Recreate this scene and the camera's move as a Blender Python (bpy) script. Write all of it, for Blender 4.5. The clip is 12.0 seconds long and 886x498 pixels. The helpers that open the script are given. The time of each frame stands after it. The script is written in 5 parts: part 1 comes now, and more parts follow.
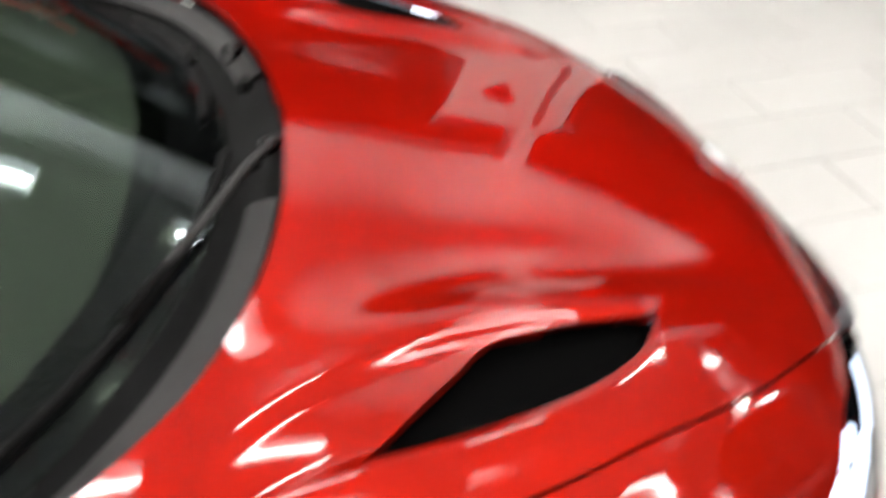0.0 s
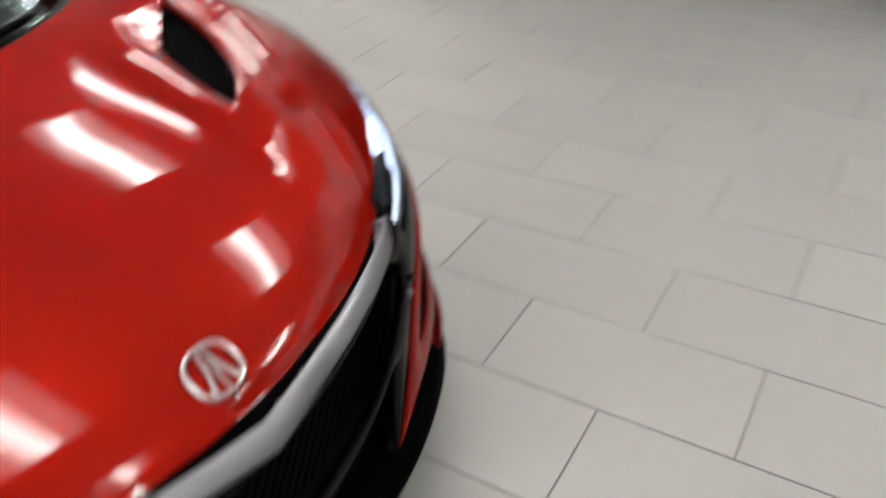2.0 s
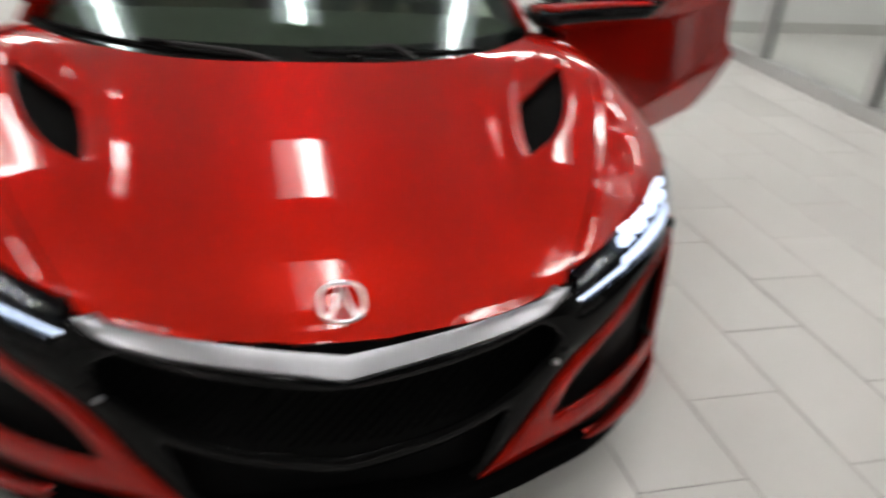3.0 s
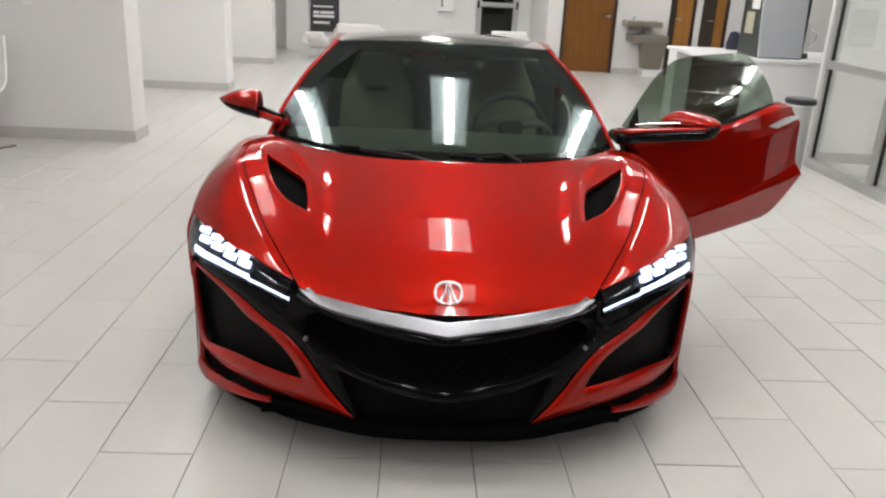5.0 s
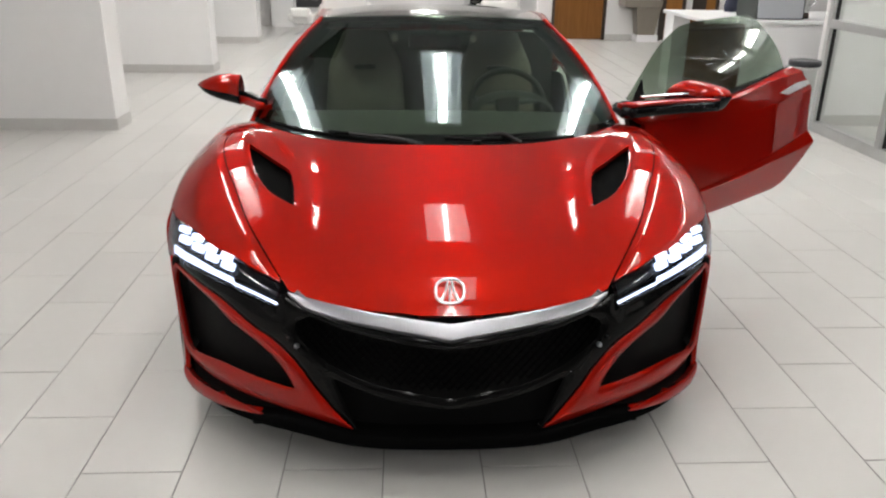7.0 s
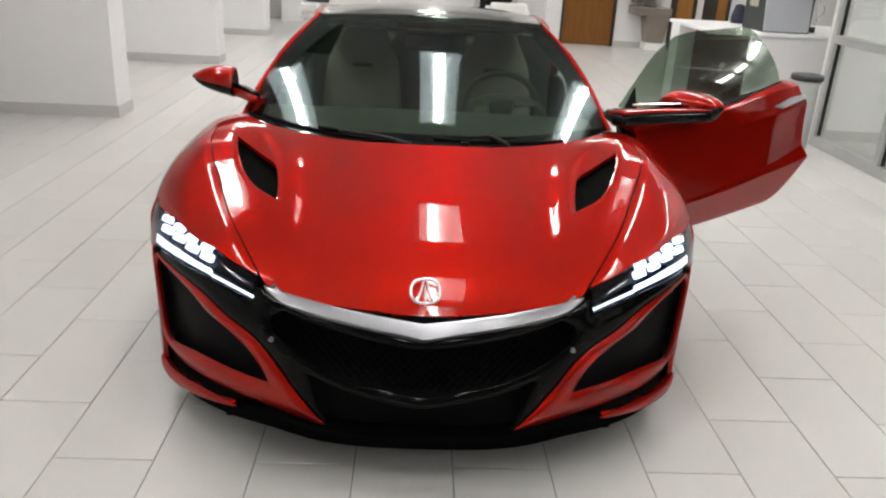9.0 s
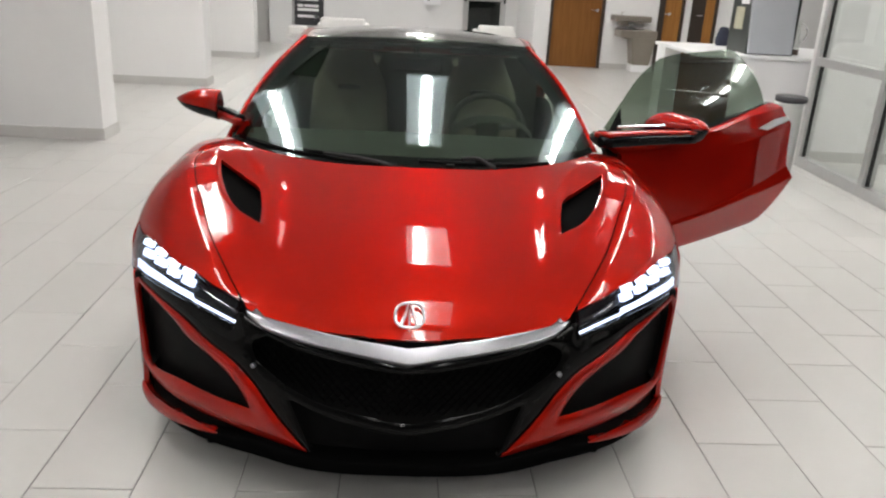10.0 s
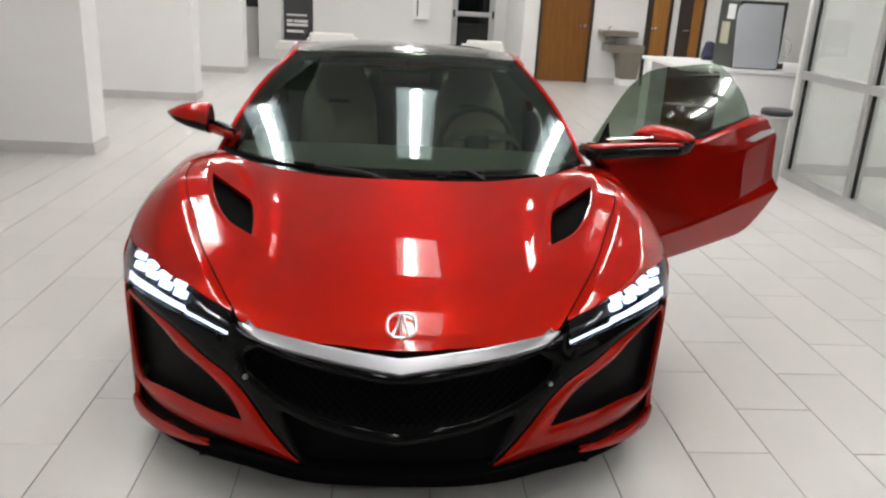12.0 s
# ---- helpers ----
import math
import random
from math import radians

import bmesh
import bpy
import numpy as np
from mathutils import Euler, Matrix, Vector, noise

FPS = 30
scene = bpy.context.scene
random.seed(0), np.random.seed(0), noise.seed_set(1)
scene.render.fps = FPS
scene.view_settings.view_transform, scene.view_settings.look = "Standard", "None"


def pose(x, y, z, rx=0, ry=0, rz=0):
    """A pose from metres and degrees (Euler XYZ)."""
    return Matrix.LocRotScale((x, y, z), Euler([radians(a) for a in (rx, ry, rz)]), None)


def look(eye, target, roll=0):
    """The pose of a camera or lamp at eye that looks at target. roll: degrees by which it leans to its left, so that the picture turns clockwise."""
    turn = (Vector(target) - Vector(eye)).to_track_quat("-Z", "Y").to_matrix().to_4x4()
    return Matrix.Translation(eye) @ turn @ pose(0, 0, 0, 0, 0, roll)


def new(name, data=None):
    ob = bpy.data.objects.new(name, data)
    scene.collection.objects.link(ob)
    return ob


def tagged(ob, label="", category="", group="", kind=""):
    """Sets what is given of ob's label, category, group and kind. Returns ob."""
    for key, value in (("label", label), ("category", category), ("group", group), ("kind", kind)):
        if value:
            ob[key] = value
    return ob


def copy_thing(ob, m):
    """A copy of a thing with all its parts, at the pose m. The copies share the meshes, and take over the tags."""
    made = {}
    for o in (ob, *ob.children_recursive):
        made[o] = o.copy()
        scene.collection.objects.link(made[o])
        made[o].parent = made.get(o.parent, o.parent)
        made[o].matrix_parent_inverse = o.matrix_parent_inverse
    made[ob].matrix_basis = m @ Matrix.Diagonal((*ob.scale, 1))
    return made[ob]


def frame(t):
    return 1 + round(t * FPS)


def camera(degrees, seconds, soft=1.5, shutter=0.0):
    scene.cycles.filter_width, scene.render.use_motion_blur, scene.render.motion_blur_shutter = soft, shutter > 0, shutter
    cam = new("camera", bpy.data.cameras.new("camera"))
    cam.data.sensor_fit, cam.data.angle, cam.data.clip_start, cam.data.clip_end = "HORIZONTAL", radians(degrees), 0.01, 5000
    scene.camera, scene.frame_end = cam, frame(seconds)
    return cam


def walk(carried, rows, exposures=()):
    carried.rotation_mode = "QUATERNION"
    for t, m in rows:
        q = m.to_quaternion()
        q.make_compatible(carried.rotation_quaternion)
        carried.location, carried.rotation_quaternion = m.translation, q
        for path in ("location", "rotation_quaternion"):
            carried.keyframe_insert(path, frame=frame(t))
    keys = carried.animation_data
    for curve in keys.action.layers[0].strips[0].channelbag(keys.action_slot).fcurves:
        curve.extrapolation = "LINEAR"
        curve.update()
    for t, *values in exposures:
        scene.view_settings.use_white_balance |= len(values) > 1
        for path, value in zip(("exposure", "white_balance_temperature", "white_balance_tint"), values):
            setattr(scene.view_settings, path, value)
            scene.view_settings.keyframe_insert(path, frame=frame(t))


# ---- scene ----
cam = camera(59.5, 12.0, soft=2.2, shutter=0.7)
PATH = [
    (0, (-1.154, 0.879, 1.426), (0.364, 0.505, 0.178), -0.9),
    (0.2, (-1.118, 0.74, 1.416), (0.466, 0.359, 0.255), 0.8),
    (0.5, (-1.04, 0.514, 1.397), (0.531, 0.342, 0.17), -5.7),
    (1, (-0.965, 0.049, 1.394), (0.499, 0.277, 0.05), -9.0),
    (1.4, (-0.764, -0.269, 1.337), (0.805, 0.144, 0.167), -6.0),
    (1.5, (-0.715, -0.371, 1.353), (0.823, 0.16, 0.19), -8.0),
    (1.8, (-0.57, -0.582, 1.357), (0.925, 0.181, 0.269), -7.8),
    (2, (-0.503, -0.7, 1.333), (0.875, 0.193, 0.192), -3.6),
    (2.1, (-0.482, -0.757, 1.342), (0.78, 0.248, 0.161), -3.4),
    (2.4, (-0.341, -0.92, 1.341), (0.61, 0.469, 0.262), -1.0),
    (2.5, (-0.291, -0.921, 1.354), (0.609, 0.503, 0.275), 3.1),
    (3, (-0.167, -1.198, 1.364), (0.319, 0.499, 0.425), 4.8),
    (3.4, (-0.149, -1.476, 1.439), (-0.069, 0.327, 0.576), -0.1),
    (3.5, (-0.148, -1.553, 1.436), (-0.022, 0.279, 0.642), 0.8),
    (3.7, (-0.203, -1.724, 1.474), (-0.01, 0.143, 0.783), 2.2),
    (5.3, (-0.092, -2.196, 1.505), (-0.027, -0.305, 0.855), 3.3),
    (5.5, (-0.072, -2.186, 1.493), (-0.011, -0.293, 0.851), 3.6),
    (6, (-0.082, -2.162, 1.488), (-0.032, -0.277, 0.82), 2.8),
    (6.5, (-0.12, -2.046, 1.492), (-0.052, -0.171, 0.802), 1.9),
    (7, (-0.13, -1.989, 1.499), (-0.033, -0.128, 0.775), 0.9),
    (9, (-0.054, -1.997, 1.505), (0.033, -0.135, 0.78), 3.1),
    (9.5, (-0.045, -1.994, 1.5), (0.046, -0.109, 0.84), 3.2),
    (10, (-0.039, -1.976, 1.505), (0.073, -0.096, 0.832), 3.1),
    (10.5, (-0.02, -1.975, 1.503), (0.099, -0.088, 0.851), 1.5),
    (11, (-0.024, -1.973, 1.499), (0.094, -0.095, 0.82), 1.8),
    (11.5, (-0.029, -1.983, 1.506), (0.112, -0.086, 0.889), 2.2),
    (12, (-0.045, -1.995, 1.501), (0.093, -0.105, 0.864), 3.1),
]
walk(cam, [(t, look(eye, target, roll)) for t, eye, target, roll in PATH],
     ((0.0, 0.95), (0.5, 0.6), (1.0, 0.52), (1.5, 0.36), (2.0, -0.04), (2.5, -0.14), (3.0, 0.12), (3.5, 0.34), (5.5, 0.33), (7.0, 0.33), (9.0, 0.33), (12.0, 0.33)))

# ---- light: the room is lit by its own ceiling troffers, so the world is nearly dark ----
world = bpy.data.worlds.new("world")
scene.world = world
world.use_nodes = True
world.node_tree.nodes["Background"].inputs["Color"].default_value = (0.8, 0.85, 1.0, 1)
world.node_tree.nodes["Background"].inputs["Strength"].default_value = 0.02
scene.view_settings.exposure = 0.0
LAMP_POWER = 28.5
CEILING = 3.66


# ---- materials ----
def material(name, colour, rough=0.5, metal=0.0, coat=0.0, coat_rough=0.03, vary=0.0, size=5.0, bump=0.0, bump_size=60.0, spread=0.0,
             emission=None, strength=0.0, specular=0.5, rough_vary=0.0):
    """A Principled material with colour, gloss and relief varied at two scales."""
    m = bpy.data.materials.new(name)
    m.use_nodes = True
    nt = m.node_tree
    b = nt.nodes["Principled BSDF"]
    b.inputs["Base Color"].default_value = (*colour, 1)
    b.inputs["Roughness"].default_value = rough
    b.inputs["Metallic"].default_value = metal
    b.inputs["Coat Weight"].default_value = coat
    b.inputs["Coat Roughness"].default_value = coat_rough
    b.inputs["Coat IOR"].default_value = 1.45
    if coat:
        b.inputs["Specular Tint"].default_value = (*[min(1.0, 2.2 * c) for c in colour], 1)
    b.inputs["Specular IOR Level"].default_value = specular
    if emission:
        b.inputs["Emission Color"].default_value = (*emission, 1)
        b.inputs["Emission Strength"].default_value = strength
    link = nt.links.new
    if vary or bump or spread or rough_vary:
        co = nt.nodes.new("ShaderNodeTexCoord")
    if vary or spread:
        big, fine = nt.nodes.new("ShaderNodeTexNoise"), nt.nodes.new("ShaderNodeTexNoise")
        big.inputs["Scale"].default_value, fine.inputs["Scale"].default_value = size, size * 14
        big.inputs["Detail"].default_value = fine.inputs["Detail"].default_value = 4
        if spread:
            where = nt.nodes.new("ShaderNodeNewGeometry").outputs["Position"]
        else:
            where = co.outputs["Object"]
        link(where, big.inputs["Vector"])
        link(where, fine.inputs["Vector"])
        add = nt.nodes.new("ShaderNodeMath")
        add.operation = "MULTIPLY_ADD"
        link(fine.outputs["Fac"], add.inputs[0])
        add.inputs[1].default_value = 0.5
        link(big.outputs["Fac"], add.inputs[2])
        ramp = nt.nodes.new("ShaderNodeMapRange")
        ramp.inputs["From Min"].default_value, ramp.inputs["From Max"].default_value = 0.25, 1.25
        ramp.inputs["To Min"].default_value, ramp.inputs["To Max"].default_value = 1 - vary, 1 + vary
        link(add.outputs[0], ramp.inputs["Value"])
        value = ramp.outputs[0]
        if spread:
            info, mul = nt.nodes.new("ShaderNodeObjectInfo"), nt.nodes.new("ShaderNodeMapRange")
            mul.inputs["To Min"].default_value, mul.inputs["To Max"].default_value = 1 - spread, 1 + spread
            link(info.outputs["Random"], mul.inputs["Value"])
            times = nt.nodes.new("ShaderNodeMath")
            times.operation = "MULTIPLY"
            link(value, times.inputs[0])
            link(mul.outputs[0], times.inputs[1])
            value = times.outputs[0]
        tint = nt.nodes.new("ShaderNodeVectorMath")
        tint.operation = "SCALE"
        tint.inputs[0].default_value = colour
        link(value, tint.inputs["Scale"])
        link(tint.outputs[0], b.inputs["Base Color"])
    if rough_vary:
        n = nt.nodes.new("ShaderNodeTexNoise")
        n.inputs["Scale"].default_value = size * 3
        n.inputs["Detail"].default_value = 5
        link(co.outputs["Object"], n.inputs["Vector"])
        r = nt.nodes.new("ShaderNodeMapRange")
        r.inputs["To Min"].default_value, r.inputs["To Max"].default_value = max(rough - rough_vary, 0), rough + rough_vary
        link(n.outputs["Fac"], r.inputs["Value"])
        link(r.outputs[0], b.inputs["Roughness"])
    if bump:
        n, bn = nt.nodes.new("ShaderNodeTexNoise"), nt.nodes.new("ShaderNodeBump")
        n.inputs["Scale"].default_value = bump_size
        n.inputs["Detail"].default_value = 3
        bn.inputs["Strength"].default_value, bn.inputs["Distance"].default_value = bump, 0.002
        link(co.outputs["Object"], n.inputs["Vector"])
        link(n.outputs["Fac"], bn.inputs["Height"])
        link(bn.outputs[0], b.inputs["Normal"])
    return m


def pane(name, tint, ior=1.5, rough=0.0, sheen=(0.9, 0.9, 0.9)):
    """Sheet glass: seen through with a tint, with a mirror sheen that grows at grazing angles."""
    m = bpy.data.materials.new(name)
    m.use_nodes = True
    nt = m.node_tree
    nt.nodes.remove(nt.nodes["Principled BSDF"])
    clear, gloss = nt.nodes.new("ShaderNodeBsdfTransparent"), nt.nodes.new("ShaderNodeBsdfGlossy")
    mix, facing = nt.nodes.new("ShaderNodeMixShader"), nt.nodes.new("ShaderNodeLayerWeight")
    power, scale = nt.nodes.new("ShaderNodeMath"), nt.nodes.new("ShaderNodeMapRange")
    clear.inputs["Color"].default_value = (*tint, 1)
    gloss.inputs["Roughness"].default_value = rough
    gloss.inputs["Color"].default_value = (*sheen, 1)
    facing.inputs["Blend"].default_value = 0.5
    power.operation, power.inputs[1].default_value = "POWER", 5.0
    scale.inputs["To Min"].default_value, scale.inputs["To Max"].default_value = ((ior - 1) / (ior + 1)) ** 2, 1.0
    nt.links.new(facing.outputs["Facing"], power.inputs[0])
    nt.links.new(power.outputs[0], scale.inputs["Value"])
    nt.links.new(scale.outputs[0], mix.inputs["Fac"])
    nt.links.new(clear.outputs[0], mix.inputs[1])
    nt.links.new(gloss.outputs[0], mix.inputs[2])
    nt.links.new(mix.outputs[0], nt.nodes["Material Output"].inputs["Surface"])
    return m


def wood(name, colour, dark):
    m = material(name, colour, 0.42, coat=0.25, coat_rough=0.2)
    nt = m.node_tree
    co, mp, wave, ramp = (nt.nodes.new(n) for n in ("ShaderNodeTexCoord", "ShaderNodeMapping", "ShaderNodeTexNoise", "ShaderNodeValToRGB"))
    mp.inputs["Scale"].default_value = (22, 22, 1.1)
    wave.inputs["Scale"].default_value, wave.inputs["Detail"].default_value = 2.2, 7
    ramp.color_ramp.elements[0].color, ramp.color_ramp.elements[1].color = (*dark, 1), (*colour, 1)
    ramp.color_ramp.elements[0].position, ramp.color_ramp.elements[1].position = 0.3, 0.68
    nt.links.new(co.outputs["Object"], mp.inputs["Vector"])
    nt.links.new(mp.outputs[0], wave.inputs["Vector"])
    nt.links.new(wave.outputs["Fac"], ramp.inputs["Fac"])
    nt.links.new(ramp.outputs[0], nt.nodes["Principled BSDF"].inputs["Base Color"])
    return m


RED = material("red_pearl_paint", (0.314, 0.0070, 0.0026), 0.42, metal=0.65, specular=0.0, coat=0.95, coat_rough=0.012, vary=0.015, size=3.0)
PIANO = material("gloss_black_trim", (0.0045, 0.0045, 0.005), 0.10, specular=0.16, vary=0.2, size=8)
MATTE = material("matte_black_plastic", (0.005, 0.0049, 0.0049), 0.55, specular=0.06, vary=0.25, size=30, bump=0.15, bump_size=500)
SURROUND = material("black_bumper_plastic", (0.0035, 0.0035, 0.0035), 0.08, specular=0.12, vary=0.2, size=14)
COWL = material("grey_black_cowl_plastic", (0.030, 0.029, 0.029), 0.6, specular=0.15, vary=0.2, size=25, bump=0.2, bump_size=400)
GRILLE = material("black_grille_mesh", (0.0012, 0.0012, 0.0012), 0.6, specular=0.015, vary=0.2, size=20)
SATIN = material("satin_chrome", (0.30, 0.30, 0.32), 0.32, metal=1.0, vary=0.05, size=6, rough_vary=0.05)
BADGE = material("brushed_badge_chrome", (0.85, 0.85, 0.86), 0.28, metal=1.0, vary=0.03, size=9)
CHROME = material("bright_chrome", (0.85, 0.85, 0.86), 0.05, metal=1.0, vary=0.03, size=9)
RUBBER = material("tyre_rubber", (0.018, 0.018, 0.018), 0.75, vary=0.3, size=25, bump=0.3, bump_size=200)
RIM = material("dark_alloy", (0.10, 0.10, 0.11), 0.3, metal=1.0, vary=0.1, size=10)
ROOF = material("black_roof_paint", (0.012, 0.012, 0.012), 0.2, coat=1.0, coat_rough=0.02, vary=0.2, size=6)
WINDSHIELD = pane("green_tinted_windshield", (0.60, 0.68, 0.60), 1.62, 0.0, (0.82, 0.92, 1.0))
SIDE_GLASS = pane("green_tinted_side_glass", (0.45, 0.51, 0.45), 1.5)
LENS = pane("clear_lamp_lens", (0.72, 0.76, 0.84), 1.45)
ROOM_GLASS = pane("clear_room_glass", (0.93, 0.95, 0.94), 1.45)
LED = material("white_led", (0.9, 0.93, 1.0), 0.4, emission=(0.82, 0.9, 1.0), strength=2.8)
LEATHER = material("grey_beige_leather", (0.24, 0.215, 0.175), 0.5, vary=0.12, size=12, bump=0.25, bump_size=250)
DASH = material("dark_dash_leather", (0.036, 0.038, 0.033), 0.6, vary=0.2, size=15, bump=0.25, bump_size=250)
DASHTOP = material("near_black_dash_top", (0.070, 0.075, 0.066), 0.75, specular=0.15, vary=0.2, size=15, bump=0.25, bump_size=250)
TILE = material("pale_porcelain_tile", (0.50, 0.491, 0.472), 0.30, vary=0.04, size=1.6, bump=0.03, bump_size=90, spread=0.035)
GROUT = material("grey_grout", (0.215, 0.206, 0.197), 0.9, vary=0.2, size=8, bump=0.4, bump_size=300)
WALL = material("white_wall_paint", (0.74, 0.735, 0.73), 0.6, vary=0.025, size=0.9, bump=0.08, bump_size=180)
SKIRT = material("grey_tile_baseboard", (0.50, 0.49, 0.475), 0.35, vary=0.08, size=3)
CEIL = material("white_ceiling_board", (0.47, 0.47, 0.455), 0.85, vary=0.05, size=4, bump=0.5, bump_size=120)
WHITE = material("white_laminate", (0.82, 0.82, 0.83), 0.3, vary=0.02, size=2)
ENAMEL = material("white_fixture_enamel", (0.9, 0.9, 0.9), 0.45, vary=0.01, size=2)
TUBE = material("lit_fluorescent_diffuser", (0.9, 0.9, 0.88), 0.6, emission=(1.0, 0.975, 0.945), strength=LAMP_POWER)
# emission here stands in for the tube's light falling on the troffer reflector
GLOW = material("self_lit_troffer_reflector", (0.9, 0.9, 0.89), 0.6, emission=(0.98, 0.985, 1.0), strength=1.2, vary=0.01)
DOORWOOD = wood("brown_veneer", (0.21, 0.093, 0.028), (0.155, 0.064, 0.019))
DOORWOOD_PALE = wood("amber_veneer", (0.36, 0.17, 0.05), (0.27, 0.12, 0.034))
FRAME_DARK = material("dark_bronze_frame", (0.035, 0.024, 0.018), 0.4, vary=0.15, size=6)
ALUMINIUM = material("brushed_aluminium", (0.55, 0.55, 0.55), 0.32, metal=0.9, vary=0.06, size=7, rough_vary=0.08)
GASKET = material("black_gasket", (0.01, 0.01, 0.01), 0.6, vary=0.2, size=20)
STEEL = material("stainless_steel", (0.33, 0.295, 0.255), 0.35, metal=0.85, vary=0.08, size=9, rough_vary=0.1)
SIGNBLACK = material("charcoal_sign_board", (0.035, 0.035, 0.038), 0.5, vary=0.1, size=4)
SIGNWHITE = material("white_sign_ink", (0.75, 0.75, 0.75), 0.6, vary=0.03, size=9)
NIGHT = material("dark_night_outside", (0.004, 0.006, 0.006), 0.15, vary=0.4, size=1)
GREYBOX = material("grey_plastic_panel", (0.40, 0.42, 0.45), 0.4, vary=0.04, size=4)
DARKGREEN = material("dark_green_board", (0.006, 0.011, 0.009), 0.4, vary=0.2, size=4)
SOFA = material("white_leather_upholstery", (0.78, 0.77, 0.75), 0.45, vary=0.04, size=5, bump=0.2, bump_size=120)
SEATBLACK = material("black_vinyl_pad", (0.03, 0.03, 0.035), 0.45, vary=0.2, size=10, bump=0.2, bump_size=200)


# ---- mesh helpers ----
def mesh_of(name, verts, faces, smooth=True):
    me = bpy.data.meshes.new(name)
    me.from_pydata([tuple(map(float, v)) for v in verts], [], [tuple(map(int, f)) for f in faces])
    me.validate()
    me.update()
    if smooth:
        me.polygons.foreach_set("use_smooth", [True] * len(me.polygons))
    return me


def part(name, data, mat, parent=None, label=""):
    """Links a bmesh or a mesh as ONE object, under a thing or a part."""
    if isinstance(data, bmesh.types.BMesh):
        me = bpy.data.meshes.new(name)
        data.to_mesh(me)
        data.free()
        data = me
    if mat and not data.materials:
        data.materials.append(mat)
    ob = new(name, data)
    ob.parent = parent
    return tagged(ob, label) if label else ob


def empty(name, m=None):
    ob = new(name)
    if m is not None:
        ob.matrix_basis = m
    ob.empty_display_size = 0.1
    return ob


def box_bm(x0, x1, y0, y1, z0, z1, bevel=0.0, segments=2):
    bm = bmesh.new()
    bmesh.ops.create_cube(bm, size=1)
    for v in bm.verts:
        v.co = ((x0 + x1) / 2 + v.co.x * (x1 - x0), (y0 + y1) / 2 + v.co.y * (y1 - y0), (z0 + z1) / 2 + v.co.z * (z1 - z0))
    if bevel:
        bmesh.ops.bevel(bm, geom=bm.edges[:], offset=bevel, segments=segments, profile=0.6, affect="EDGES")
    return bm


def cyl_bm(r, depth, m=None, r2=None, seg=24, bevel=0.0):
    bm = bmesh.new()
    bmesh.ops.create_cone(bm, cap_ends=True, segments=seg, radius1=r, radius2=r if r2 is None else r2, depth=depth)
    if bevel:
        rims = [e for e in bm.edges if len(e.link_faces) == 2 and any(len(f.verts) > 4 for f in e.link_faces)]
        bmesh.ops.bevel(bm, geom=rims, offset=bevel, segments=2, profile=0.6, affect="EDGES")
    for f in bm.faces:
        f.smooth = len(f.verts) <= 4
    if m is not None:
        bmesh.ops.transform(bm, matrix=m, verts=bm.verts)
    return bm


def join_bm(*bms):
    out = bmesh.new()
    for b in bms:
        me = bpy.data.meshes.new("tmp")
        b.to_mesh(me)
        b.free()
        out.from_mesh(me)
        bpy.data.meshes.remove(me)
    return out


def tube(points, radius, seg=10, closed=False):
    """A round bar along points; radius one number or one for each point."""
    p = np.array(points, float)
    n = len(p)
    rad = np.broadcast_to(np.asarray(radius, float), (n,))
    tan = np.roll(p, -1, 0) - np.roll(p, 1, 0) if closed else np.gradient(p, axis=0)
    tan /= np.linalg.norm(tan, axis=1)[:, None]
    ref = np.array((0.0, 0.0, 1.0)) if abs(tan[0][2]) < 0.9 else np.array((1.0, 0.0, 0.0))
    verts, faces = [], []
    for i in range(n):
        side = np.cross(tan[i], ref)
        side /= np.linalg.norm(side)
        up = np.cross(side, tan[i])
        ref = up
        for k in range(seg):
            a = 2 * math.pi * k / seg
            verts.append(p[i] + rad[i] * (math.cos(a) * side + math.sin(a) * up))
    for i in range(n if closed else n - 1):
        j = (i + 1) % n
        for k in range(seg):
            l = (k + 1) % seg
            faces.append((i * seg + k, j * seg + k, j * seg + l, i * seg + l))
    if not closed:
        faces += [tuple(range(seg)), tuple(range((n - 1) * seg, n * seg))[::-1]]
    return mesh_of("tube", verts, faces)


def spline(xs, ys):
    """A smooth curve through knots: xs rising, ys numbers or points; straight on beyond the ends."""
    xs, ys = np.array(xs, float), np.array(ys, float)
    flat = ys.ndim == 1
    if flat:
        ys = ys[:, None]
    h = np.diff(xs)[:, None]
    s = np.diff(ys, axis=0) / h
    m = np.vstack([s[:1], (s[:-1] * h[1:] + s[1:] * h[:-1]) / (h[:-1] + h[1:]), s[-1:]])

    def at(x):
        x = np.asarray(x, float)
        r = x.ravel()
        i = np.clip(np.searchsorted(xs, r) - 1, 0, len(xs) - 2)
        w = (xs[i + 1] - xs[i])[:, None]
        far = ((r - xs[i])[:, None]) / w
        t = np.clip(far, 0, 1)
        v = (2 * t**3 - 3 * t**2 + 1) * ys[i] + (t**3 - 2 * t**2 + t) * w * m[i]
        v = v + (3 * t**2 - 2 * t**3) * ys[i + 1] + (t**3 - t**2) * w * m[i + 1]
        v = v + (far - t) * w * np.where(far < 0, m[i], m[i + 1])
        return v[:, 0].reshape(x.shape) if flat else v.reshape(x.shape + (ys.shape[1],))

    return at


